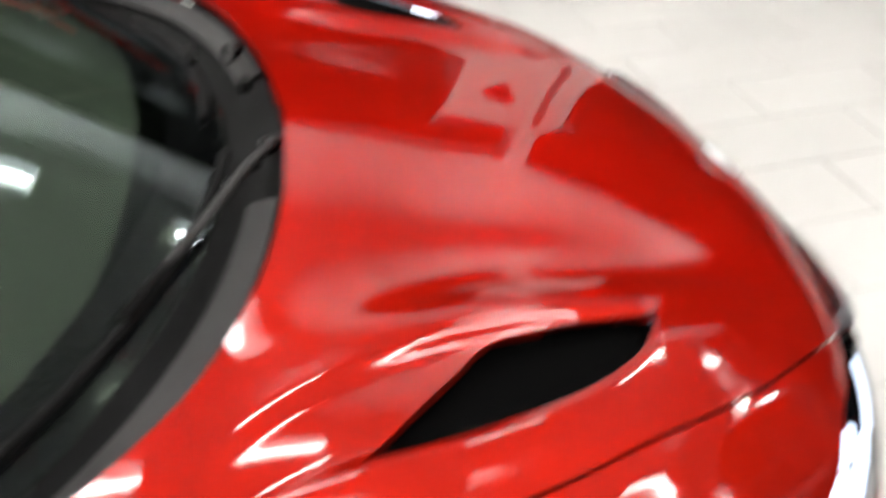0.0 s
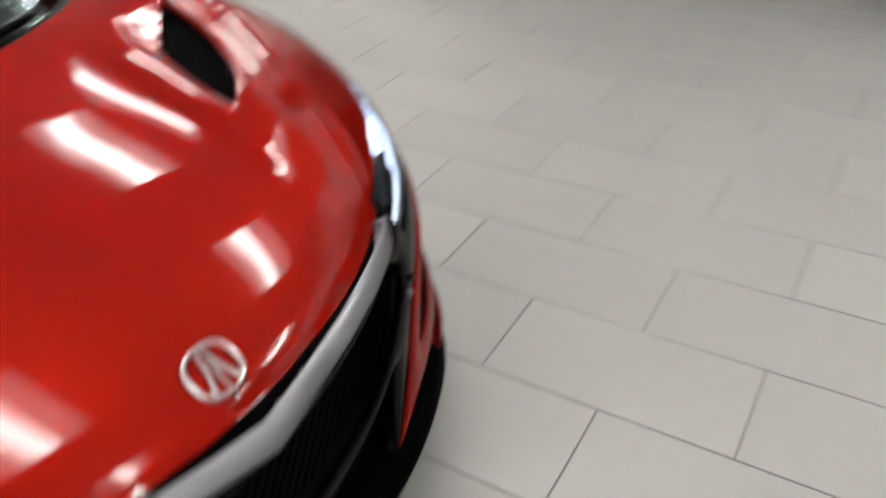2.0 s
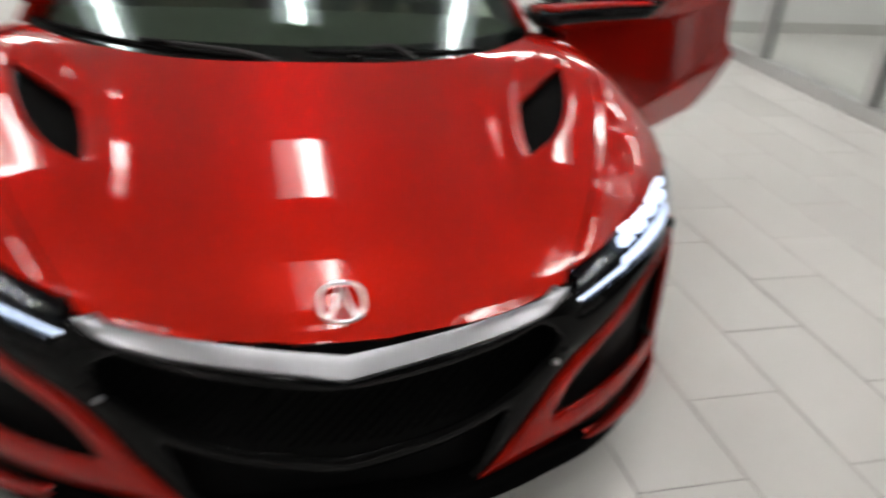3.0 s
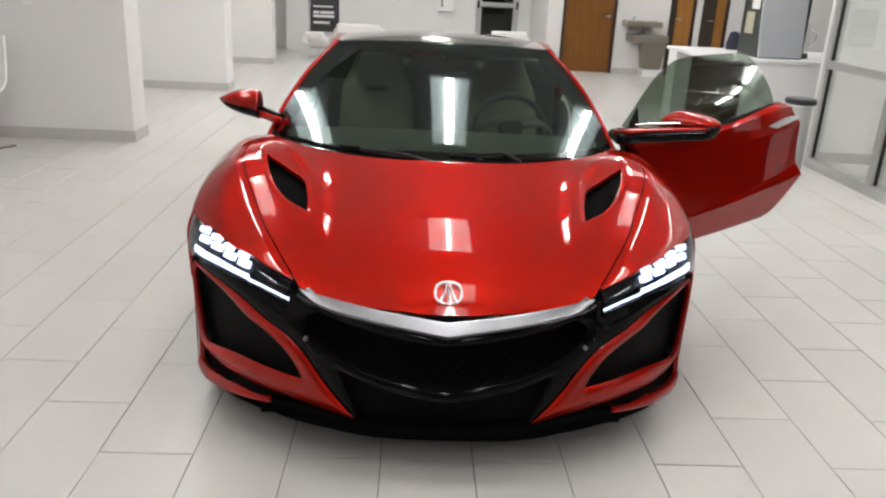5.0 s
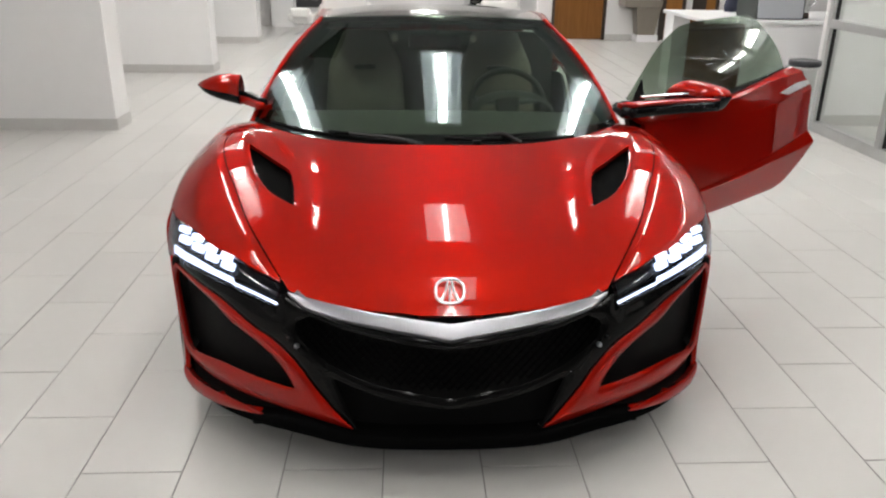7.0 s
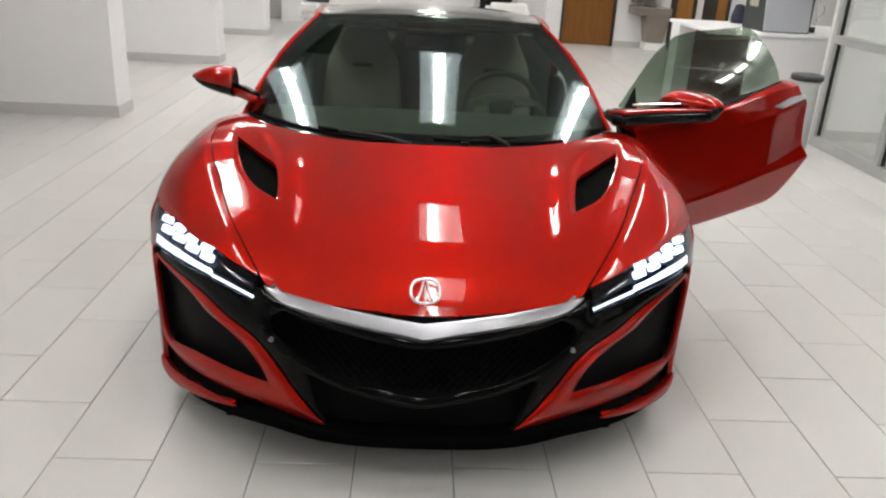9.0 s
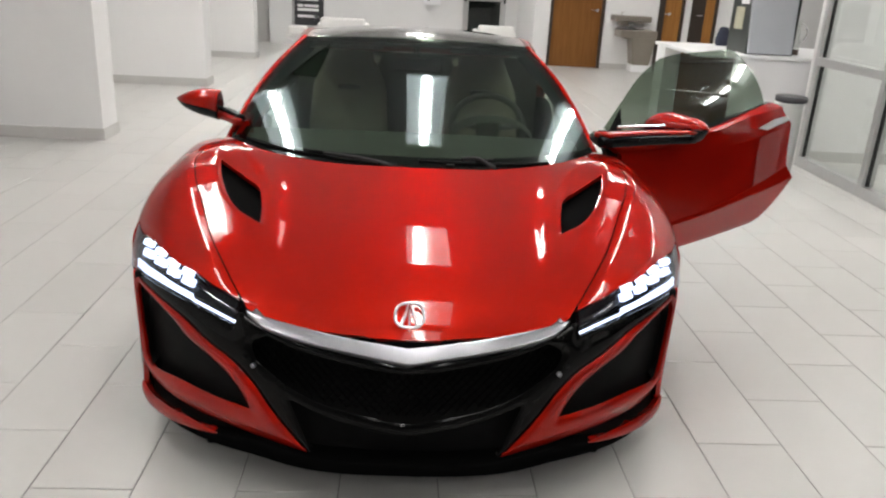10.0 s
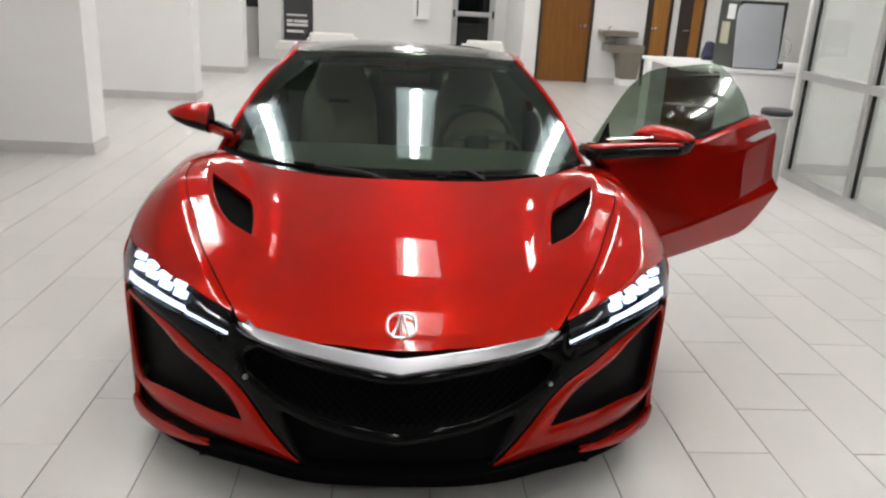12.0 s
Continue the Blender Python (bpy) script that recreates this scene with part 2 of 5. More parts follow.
def curve(points, n=24):
    """n points on a smooth curve through the given ones."""
    p = np.array(points, float)
    if len(p) == 2:
        return p[0] + np.linspace(0, 1, n)[:, None] * (p[1] - p[0])
    u = np.r_[0, np.cumsum(np.linalg.norm(np.diff(p, axis=0), axis=1))]
    return spline(u, p)(np.linspace(0, u[-1], n))


def outline(*curves):
    return np.vstack([np.asarray(c, float)[:-1] for c in curves])


def inside_distance(poly):
    """Signed distance to a closed outline, below zero inside."""
    a, b = poly, np.roll(poly, -1, 0)

    def at(q):
        out = np.empty(len(q))
        for s in range(0, len(q), 4000):
            p = q[s : s + 4000, None, :]
            ab, ap = b - a, p - a
            t = np.clip((ap * ab).sum(-1) / ((ab * ab).sum(-1) + 1e-12), 0, 1)
            d = np.linalg.norm(ap - t[..., None] * ab, axis=-1).min(1)
            up = (a[:, 1] <= p[..., 1]) != (b[:, 1] <= p[..., 1])
            xi = a[:, 0] + (p[..., 1] - a[:, 1]) * (b[:, 0] - a[:, 0]) / np.where(up, b[:, 1] - a[:, 1], 1)
            odd = (up & (xi > p[..., 0])).sum(1) % 2
            out[s : s + 4000] = np.where(odd, -d, d)
        return out

    return at


def grid(fn, us, vs):
    """A sheet of triangles over fn(u, v) -> points."""
    U, V = np.meshgrid(us, vs, indexing="ij")
    P = fn(U, V).reshape(-1, 3)
    n, m = U.shape
    i = (np.arange(n - 1)[:, None] * m + np.arange(m - 1)).ravel()
    T = np.vstack([np.c_[i, i + m, i + m + 1], np.c_[i, i + m + 1, i + 1]])
    return P, T


def clip(sheet, value):
    """The part of a sheet where value(points) is below zero, cut cleanly along zero."""
    P, T = sheet
    d = value(P)
    d = np.where(np.abs(d) < 1e-6, -1e-6, d)
    neg = d < 0
    count = neg[T].sum(1)
    keep = [tuple(t) for t in T[count == 3]]
    verts, made = list(P), {}

    def cut(i, j):
        key = (i, j) if i < j else (j, i)
        if key not in made:
            t = d[i] / (d[i] - d[j])
            made[key] = len(verts)
            verts.append(P[i] + t * (P[j] - P[i]))
        return made[key]

    for t in T[(count == 1) | (count == 2)]:
        k = next(k for k in range(3) if (neg[t[k]] != neg[t[k - 1]]) and (neg[t[k]] != neg[t[(k + 1) % 3]]))
        a, b, c = int(t[k]), int(t[(k + 1) % 3]), int(t[k - 2 + 1]) if False else int(t[(k + 2) % 3])
        ab, ac = cut(a, b), cut(a, c)
        if neg[a]:
            keep.append((a, ab, ac))
        else:
            keep += [(ab, b, c), (ab, c, ac)]
    T2 = np.array(keep, int).reshape(-1, 3)
    used, inv = np.unique(T2, return_inverse=True)
    return np.array(verts)[used], inv.reshape(-1, 3)


def normals_of(P, T):
    n = np.zeros_like(P)
    f = np.cross(P[T[:, 1]] - P[T[:, 0]], P[T[:, 2]] - P[T[:, 0]])
    for k in range(3):
        np.add.at(n, T[:, k], f)
    return n / (np.linalg.norm(n, axis=1)[:, None] + 1e-12)


def shell(name, sheet, thick=0.012, out=(0, 0, 1), swell=None, mirror=1):
    """A panel of real thickness from a sheet. out: the way that its outer side looks. swell(points): how far it stands proud."""
    P, T = sheet
    N = normals_of(P, T)
    if (N.mean(0) @ np.array(out, float)) < 0:
        T, N = T[:, ::-1], -N
    if swell is not None:
        P = P + N * swell(P)[:, None]
        N = normals_of(P, T)
    n = len(P)
    edges = {}
    for t in T:
        for k in range(3):
            e = (int(t[k]), int(t[(k + 1) % 3]))
            edges[e] = True
    rim = [e for e in edges if (e[1], e[0]) not in edges]
    inner = P - N * thick
    verts = list(P) + list(inner)
    faces = [tuple(t) for t in T] + [tuple(t[::-1] + n) for t in T]
    at = {}
    for a, b in rim:
        for v in (a, b):
            if v not in at:
                at[v] = len(verts)
                verts += [P[v], P[v] - N[v] * 0.0025, inner[v]]
        p, q = at[a], at[b]
        faces += [(p, p + 1, q + 1, q), (p + 1, p + 2, q + 2, q + 1)]
    verts = np.array(verts)
    if mirror < 0:
        verts = verts * (-1, 1, 1)
        faces = [f[::-1] for f in faces]
    return mesh_of(name, verts, faces)


def flip(me):
    """A mirrored copy of a mesh, across the car's middle."""
    out = me.copy()
    for v in out.vertices:
        v.co.x = -v.co.x
    out.flip_normals()
    return out


def strip(name, rows, smooth=True, closed=False):
    """A mesh over rows of points of equal number."""
    R = np.array(rows, float)
    n, m = R.shape[:2]
    faces = [(i * m + k, i * m + (k + 1) % m, (i + 1) * m + (k + 1) % m, (i + 1) * m + k) for i in range(n - 1) for k in range(m if closed else m - 1)]
    return mesh_of(name, R.reshape(-1, 3), faces, smooth)


def loft(a, b, n=12, bulge=0.0, way=(0, -1, 0)):
    """A sheet between two curves of as many points, swelling in the middle."""
    a, b, way = np.array(a, float), np.array(b, float), np.array(way, float)
    us = np.linspace(0, 1, len(a))

    def fn(U, V):
        i = np.rint(U * (len(a) - 1)).astype(int)
        p = a[i] + V[..., None] * (b[i] - a[i])
        return p + (np.sin(math.pi * V) * bulge)[..., None] * way

    return grid(fn, us, np.linspace(0, 1, n))


# ---- the room ----
TILE_W, TILE_L, TILE_X = 0.305, 0.61, 0.105
ROOM = (-5.2, 9.0, -7.0, 14.4)


def structure(name, bm, mat, label, category="wall"):
    return tagged(part(name, bm, mat), label, category, kind="structure")


floor = structure("floor", box_bm(ROOM[0] - 0.2, ROOM[1] + 0.2, ROOM[2] - 0.2, ROOM[3] + 1.2, -0.12, -0.0035), GROUT,
                  "pale grey porcelain tile floor with grey grout joints", "floor")
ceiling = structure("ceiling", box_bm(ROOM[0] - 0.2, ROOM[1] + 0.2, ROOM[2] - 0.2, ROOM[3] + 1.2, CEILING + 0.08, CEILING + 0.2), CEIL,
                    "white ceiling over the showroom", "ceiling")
structure("wall_west", box_bm(ROOM[0] - 0.2, ROOM[0], ROOM[2], ROOM[3], 0, CEILING + 0.08), WALL, "plain white painted showroom wall")
front_south = tagged(empty("window_3", pose(0, ROOM[2], 0)), "dark shop front glazing at night behind the viewer", "window", kind="structure")
south_posts = [ROOM[0] + 0.03 + 1.42 * k for k in range(11)]
for x in south_posts:
    part("window_frame", box_bm(x - 0.035, x + 0.035, -0.05, 0.05, 0, CEILING + 0.08, 0.003), FRAME_DARK, front_south)
for a, b in zip(south_posts[:-1], south_posts[1:]):
    for z0, z1 in ((0, 0.12), (2.70, 2.78)):
        part("window_rail", box_bm(a + 0.035, b - 0.035, -0.04, 0.04, z0, z1, 0.003), FRAME_DARK, front_south)
    for z0, z1 in ((0.12, 2.70), (2.78, CEILING + 0.08)):
        part("pane", box_bm(a + 0.035, b - 0.035, -0.006, 0.006, z0, z1), NIGHT, front_south)
structure("wall_east", box_bm(ROOM[1], ROOM[1] + 0.2, ROOM[2], ROOM[3], 0, CEILING + 0.08), WALL, "plain white painted showroom wall")

# the far wall with its glazed exit door
EXIT = (1.08, 1.95, 2.15)
north = empty("wall_north")
tagged(north, "white painted far wall with a glazed exit door", "wall", kind="structure")
for x0, x1, z0, z1 in ((ROOM[0], EXIT[0], 0, CEILING + 0.08), (EXIT[1], ROOM[1], 0, CEILING + 0.08), (EXIT[0], EXIT[1], EXIT[2], CEILING + 0.08)):
    part("wall_panel", box_bm(x0, x1, 14.4, 14.6, z0, z1), WALL, north)
structure("backdrop", box_bm(EXIT[0] - 1.5, EXIT[1] + 1.5, 15.4, 15.45, 0, CEILING), NIGHT, "dark night outside the exit door", "backdrop")
exit_door = tagged(empty("door_1", pose(EXIT[0], 14.42, 0)), "aluminium framed glass exit door with a push bar", "door", kind="structure")
w, h = EXIT[1] - EXIT[0], EXIT[2]
for x0, x1, z0, z1 in ((0, 0.11, 0, h), (w - 0.11, w, 0, h), (0.11, w - 0.11, h - 0.1, h), (0.11, w - 0.11, 0, 0.2)):
    part("door_frame", box_bm(x0, x1, 0, 0.05, z0, z1, 0.004), ALUMINIUM, exit_door)
part("push_bar", box_bm(0.04, w - 0.04, -0.07, -0.01, 0.985, 1.075, 0.012), ALUMINIUM, exit_door)
for x in (0.02, w - 0.06):
    part("bar_end", box_bm(x, x + 0.04, -0.08, 0.0, 0.96, 1.10, 0.008), MATTE, exit_door)
part("pane", box_bm(0.11, w - 0.11, 0.02, 0.03, 0.2, h - 0.1), ROOM_GLASS, exit_door).visible_shadow = False

# white partition fins along the west side, each with a grey baseboard
for n, y in enumerate((4.70, 7.96, 11.2)):
    fin = structure(f"wall_fin_{n + 1}", box_bm(ROOM[0], -2.52 - 0.07 * (n == 0), y, y + 0.33, 0, CEILING + 0.08, 0.004), WALL, "white painted partition wall end with a grey tile baseboard")
    part("baseboard", join_bm(box_bm(ROOM[0], -2.508 - 0.07 * (n == 0), y - 0.012, y - 0.002, 0, 0.10, 0.002), box_bm(-2.518 - 0.07 * (n == 0), -2.508 - 0.07 * (n == 0), y - 0.002, y + 0.342, 0, 0.10, 0.002)), SKIRT, fin)
structure("baseboard_north", box_bm(-2.5, EXIT[0], 14.385, 14.397, 0, 0.10, 0.002), SKIRT, "grey tile baseboard", "baseboard")
structure("wall_jamb", box_bm(-2.74, -2.30, 14.0, 14.4, 0, CEILING + 0.08, 0.004), WALL, "short white wall return beside an opening")

# the service wall with its wooden doors
SERVICE = 12.2
service = tagged(empty("wall_service"), "white painted service wall with brown doors", "wall", kind="structure")
DOORS = ((2.47, 3.44), (4.40, 4.86), (4.98, 5.46))
edges_x = [2.2] + [v for d in DOORS for v in d] + [ROOM[1]]
for x0, x1 in zip(edges_x[::2], edges_x[1::2]):
    part("wall_panel", box_bm(x0, x1, SERVICE, SERVICE + 0.15, 0, CEILING + 0.08), WALL, service)
for x0, x1 in DOORS:
    part("wall_panel", box_bm(x0, x1, SERVICE, SERVICE + 0.15, 2.13, CEILING + 0.08), WALL, service)
part("wall_panel", box_bm(2.2, 2.35, SERVICE + 0.15, 14.4, 0, CEILING + 0.08), WALL, service)
part("wall_panel", box_bm(4.2, 6.0, SERVICE + 1.2, SERVICE + 1.3, 0, CEILING + 0.08), WALL, service)
part("baseboard", box_bm(3.44, 4.40, SERVICE - 0.012, SERVICE - 0.002, 0, 0.10, 0.002), SKIRT, service)


def lever(parent, x, z, y):
    part("door_handle", join_bm(cyl_bm(0.028, 0.012, pose(x, y - 0.006, z, 90)), cyl_bm(0.010, 0.05, pose(x, y - 0.03, z, 90)),
                                box_bm(x - 0.11, x + 0.012, y - 0.062, y - 0.046, z - 0.009, z + 0.009, 0.004)), CHROME, parent)


def wooden_door(name, x0, x1, veneer, label, handle_right=True, dark=0.0):
    d = tagged(empty(name, pose(0, 0, 0)), label, "door", kind="structure")
    for a, b, z0, z1 in ((x0, x0 + 0.05, 0, 2.13), (x1 - 0.05, x1, 0, 2.13), (x0 + 0.05, x1 - 0.05, 2.08, 2.13)):
        part("door_frame", box_bm(a, b, SERVICE - 0.02, SERVICE + 0.15, z0, z1, 0.003), FRAME_DARK, d)
    side = x0 + 0.05
    if dark:
        part("dark_panel", box_bm(side, side + dark, SERVICE - 0.01, SERVICE + 0.02, 0.008, 2.08, 0.003), FRAME_DARK, d, "dark brown side panel")
    part("door_leaf", box_bm(side, x1 - 0.05, SERVICE + 0.022, SERVICE + 0.067, 0.008, 2.08, 0.003), veneer, d)
    lever(d, x1 - 0.13 if handle_right else x0 + 0.20, 1.0, SERVICE + 0.02)
    return d


wooden_door("door_2", *DOORS[0], DOORWOOD, "closed brown wood veneer door with a lever handle")
wooden_door("door_3", *DOORS[1], DOORWOOD_PALE, "closed amber wood veneer door in a dark frame", False, 0.06)
wooden_door("door_4", *DOORS[2], DOORWOOD_PALE, "closed amber wood veneer door beside a dark panel", False, 0.20)

# the glazed office: aluminium frame along the showroom, white wall end and white back wall
GX, GY0, GY1 = 3.58, 1.84, 4.95
office = structure("wall_office_end", box_bm(3.50, 9.0, 1.66, GY0, 0, CEILING + 0.08, 0.004), WALL, "white painted end wall of the glazed office")
part("baseboard", join_bm(box_bm(3.488, 9.0, 1.648, 1.658, 0, 0.10, 0.002), box_bm(3.488, 3.498, 1.658, GY0, 0, 0.10, 0.002)), SKIRT, office)
structure("wall_office_back", box_bm(6.0, 6.1, GY0, 5.12, 0, CEILING + 0.08), WALL, "white painted back wall of the glazed office")
structure("wall_office_side", box_bm(3.66, 6.0, 5.02, 5.12, 0, CEILING + 0.08), WALL, "white painted side wall of the glazed office")
structure("baseboard_office", join_bm(box_bm(5.988, 5.998, GY0, 5.02, 0, 0.10), box_bm(3.66, 5.988, 5.008, 5.018, 0, 0.10)), SKIRT, "grey tile baseboard inside the office", "baseboard")
glazing = tagged(empty("window_1", pose(GX, 0, 0)), "floor to ceiling office glazing in an aluminium frame", "window", kind="structure")
POSTS = (GY1 - 0.12, 3.79, 2.66, GY0 + 0.03)
for y in POSTS:
    part("window_frame", box_bm(-0.03, 0.07, y - 0.03, y + 0.03, 0, CEILING + 0.08, 0.003), ALUMINIUM, glazing)
for a, b in zip(POSTS[1:], POSTS[:-1]):
    for z0, z1 in ((0, 0.09), (0.90, 0.97), (2.3, 2.37)):
        part("window_rail", box_bm(-0.03, 0.07, a + 0.03, b - 0.03, z0, z1, 0.003), ALUMINIUM, glazing)
    for z0, z1 in ((0.09, 0.90), (0.97, 2.3), (2.37, CEILING)):
        p = part("pane", box_bm(0.012, 0.020, a + 0.03, b - 0.03, z0, z1), ROOM_GLASS, glazing)
        p.visible_shadow = False
        part("gasket", box_bm(0.002, 0.03, b - 0.040, b - 0.03, z0, z1), GASKET, glazing)


# the east side: a white bulkhead on a square column, and the night-dark shop front beyond it
structure("wall_bulkhead", box_bm(3.50, 3.72, ROOM[2], 1.66, 2.78, CEILING + 0.08, 0.004), WALL, "white painted bulkhead over the shop front aisle")
structure("wall_column", box_bm(3.50, 3.72, -1.94, -1.72, 0, 2.78, 0.006), WALL, "square white painted column under the bulkhead", "column")
front_glass = tagged(empty("window_2", pose(5.3, 0, 0)), "dark shop front glazing at night in an aluminium frame", "window", kind="structure")
shop_posts = (ROOM[2] + 0.03, -5.6, -4.2, -2.8, -1.4, 0.0, 1.62)
for y in shop_posts:
    part("window_frame", box_bm(-0.05, 0.05, y - 0.035, y + 0.035, 0, CEILING + 0.08, 0.003), FRAME_DARK, front_glass)
for a, b in zip(shop_posts[:-1], shop_posts[1:]):
    for z0, z1 in ((0, 0.12), (2.70, 2.78)):
        part("window_rail", box_bm(-0.04, 0.04, a + 0.035, b - 0.035, z0, z1, 0.003), FRAME_DARK, front_glass)
    for z0, z1 in ((0.12, 2.70), (2.78, CEILING + 0.08)):
        part("pane", box_bm(-0.006, 0.006, a + 0.035, b - 0.035, z0, z1), NIGHT, front_glass)

# ---- ceiling troffers ----
def troffer():
    t = tagged(empty("ceiling_light"), "lit recessed fluorescent troffer with a bright centre diffuser", "ceiling light", "ceiling troffers")
    L, W2, D = 1.2, 0.30, 0.085
    xs = np.linspace(-1, 1, 15)
    prof = np.c_[xs * W2, D * (1 - np.abs(xs) ** 2.2)]
    verts = [(x, y, z) for y in (-L / 2, L / 2) for x, z in prof]
    n = len(prof)
    faces = [(i + 1, i, n + i, n + i + 1) for i in range(n - 1)]
    # the reflector glows by itself, since the diffuser hardly lights it
    part("reflector", mesh_of("reflector", verts, faces), GLOW, t)
    for y in (-L / 2, L / 2):
        part("end_plate", box_bm(-W2, W2, y - 0.004, y + 0.004, 0, D), ENAMEL, t)
    part("trim", join_bm(box_bm(-W2 - 0.02, -W2, -L / 2 - 0.02, L / 2 + 0.02, -0.006, 0.01), box_bm(W2, W2 + 0.02, -L / 2 - 0.02, L / 2 + 0.02, -0.006, 0.01),
                         box_bm(-W2, W2, -L / 2 - 0.02, -L / 2 - 0.004, -0.006, 0.01), box_bm(-W2, W2, L / 2 + 0.004, L / 2 + 0.02, -0.006, 0.01)), ENAMEL, t)
    a = np.linspace(0, math.pi, 9)
    bar = [(0.075 * math.cos(k), y, 0.045 - 0.040 * math.sin(k)) for y in (-L / 2 + 0.02, L / 2 - 0.02) for k in a]
    m = len(a)
    part("diffuser", mesh_of("diffuser", bar, [(i, i + 1, m + i + 1, m + i) for i in range(m - 1)] + [tuple(range(m))[::-1], tuple(range(m, 2 * m))]), TUBE, t)
    return t


LAMPS = [(0.2 + 2.44 * i, 0.45 + 2.44 * j) for j in range(-3, 6) for i in range(-2, 3) if not (i == 2 and j < 3) and i > -2]
first = troffer()
first.matrix_basis = pose(*LAMPS[0], CEILING)
for x, y in LAMPS[1:] + [(5.08, 3.2), (5.08, 4.62), (-4.68, 6.6), (-4.68, 9.8)]:
    copy_thing(first, pose(x, y, CEILING))


# ---- the car: shape ----
# Cross sections of the nose and fenders: for each distance behind the nose, (half width, height) from the centre line over the fender to the side.
LATERAL = (0, 0.2, 0.4, 0.6, 0.75, 0.88, 1)
STATIONS = (
    (-0.05, ((0, 0.545), (0.20, 0.541), (0.40, 0.54), (0.60, 0.52), (0.72, 0.50), (0.80, 0.45), (0.82, 0.35))),
    (0.10, ((0, 0.612), (0.20, 0.608), (0.42, 0.603), (0.60, 0.576), (0.74, 0.544), (0.83, 0.48), (0.85, 0.36))),
    (0.30, ((0, 0.673), (0.20, 0.669), (0.44, 0.678), (0.64, 0.664), (0.785, 0.616), (0.875, 0.53), (0.885, 0.36))),
    (0.50, ((0, 0.724), (0.22, 0.720), (0.47, 0.735), (0.68, 0.732), (0.835, 0.694), (0.942, 0.58), (0.945, 0.38))),
    (0.70, ((0, 0.770), (0.24, 0.767), (0.50, 0.778), (0.73, 0.789), (0.873, 0.750), (0.963, 0.645), (0.966, 0.42))),
    (0.90, ((0, 0.812), (0.26, 0.812), (0.52, 0.81), (0.76, 0.826), (0.893, 0.775), (0.970, 0.67), (0.972, 0.45))),
    (1.15, ((0, 0.86), (0.28, 0.86), (0.54, 0.82), (0.78, 0.822), (0.895, 0.785), (0.955, 0.67), (0.96, 0.45))),
    (1.40, ((0, 0.90), (0.30, 0.90), (0.56, 0.83), (0.78, 0.79), (0.90, 0.75), (0.955, 0.62), (0.96, 0.40))),
)
section_curves = [spline(LATERAL, pts) for _, pts in STATIONS]


def hood_front(x):
    return -0.034 + 0.42 * x**2 + 0.35 * x**4


hood_profile = spline((-0.03, 0.03, 0.1, 0.2, 0.32, 0.45, 0.6, 0.75, 0.88, 1.4), (0.5567, 0.5895, 0.622, 0.6579, 0.693, 0.7246, 0.7556, 0.7866, 0.8136, 0.915))
hood_crown = spline((0, 0.2, 0.45, 0.8), (-0.02, -0.03, -0.04, -0.03))
hood_edge = spline((0, 0.2, 0.45, 0.8), (-0.22, -0.20, -0.12, -0.05))


def skin(a, y):
    """Hood and fenders: a from the centre line (0) over the fender to the side (1), y along the car."""
    uy, inv = np.unique(y.ravel(), return_inverse=True)
    ua, inva = np.unique(a.ravel(), return_inverse=True)
    pts = np.stack([r(ua) for r in section_curves])
    v = spline([s for s, _ in STATIONS], pts.reshape(len(STATIONS), -1))(uy).reshape(len(uy), len(ua), 2)[inv, inva]
    x, z, yy = v[:, 0], v[:, 1], y.ravel()
    crown = hood_profile(yy) + hood_crown(yy) * x**2 + hood_edge(yy) * x**4 - (0.024 + 0.012 * np.exp(-np.maximum(yy, 0) / 0.12)) * (np.sqrt(x**2 + 0.006**2) - 0.006)
    ease = lambda v: np.clip(v, 0, 1) ** 2 * (3 - 2 * np.clip(v, 0, 1))
    w = ease((x - 0.31) / 0.22)
    z = crown + (z - crown) * w
    z = z - (0.004 + 0.018 * np.clip(1 - x / 0.30, 0, 1)) * np.exp(-np.maximum(yy - hood_front(x), 0) / 0.012)
    z = z - 0.016 * ease((x - 0.12) / 0.22) * ease((0.62 - x) / 0.12) * np.exp(-np.maximum(yy - hood_front(x), 0) / 0.05)
    off = x - np.interp(yy, HOOD_SEAM[:, 1], HOOD_SEAM[:, 0]) - 0.027
    fold = 0.19 * np.maximum(off**2 / 0.16 + 0.04 - np.sqrt(off**2 + 0.009**2), 0) * (np.abs(off) < 0.085)
    z = z + fold * ease((yy - 0.02) / 0.12) * ease((1.0 - yy) / 0.25)
    z = z + np.interp(off, (-0.24, -0.15, -0.135, -0.03, -0.01, 0.02, 0.18), (0, 0.0055, 0.0055, -0.0045, -0.0055, -0.0055, 0)) * ease((yy - 0.22) / 0.14) * ease((0.85 - yy) / 0.2)
    flank = x - np.interp(yy, (0.25, 0.37, 0.50, 0.65, 0.80), (0.404, 0.412, 0.426, 0.445, 0.475))
    z = z + 0.0052 * (ease((flank + 0.02) / 0.04) - ease((flank - 0.02) / 0.075)) * ease((yy - 0.16) / 0.22) * ease((0.85 - yy) / 0.2)
    z = z - hood_relief(x, yy)
    return np.stack([x, yy, z], -1).reshape(a.shape + (3,))


face_lean = spline((0.06, 0.12, 0.18, 0.25, 0.37, 0.465, 0.534, 0.60, 0.66), (-0.10, -0.095, -0.087, -0.075, -0.062, -0.052, -0.034, 0.0, 0.05))


def face(x, z):
    """How far back the bumper lies at a half width and height."""
    return face_lean(z) + 0.235 * x**2 + 0.405 * x**4


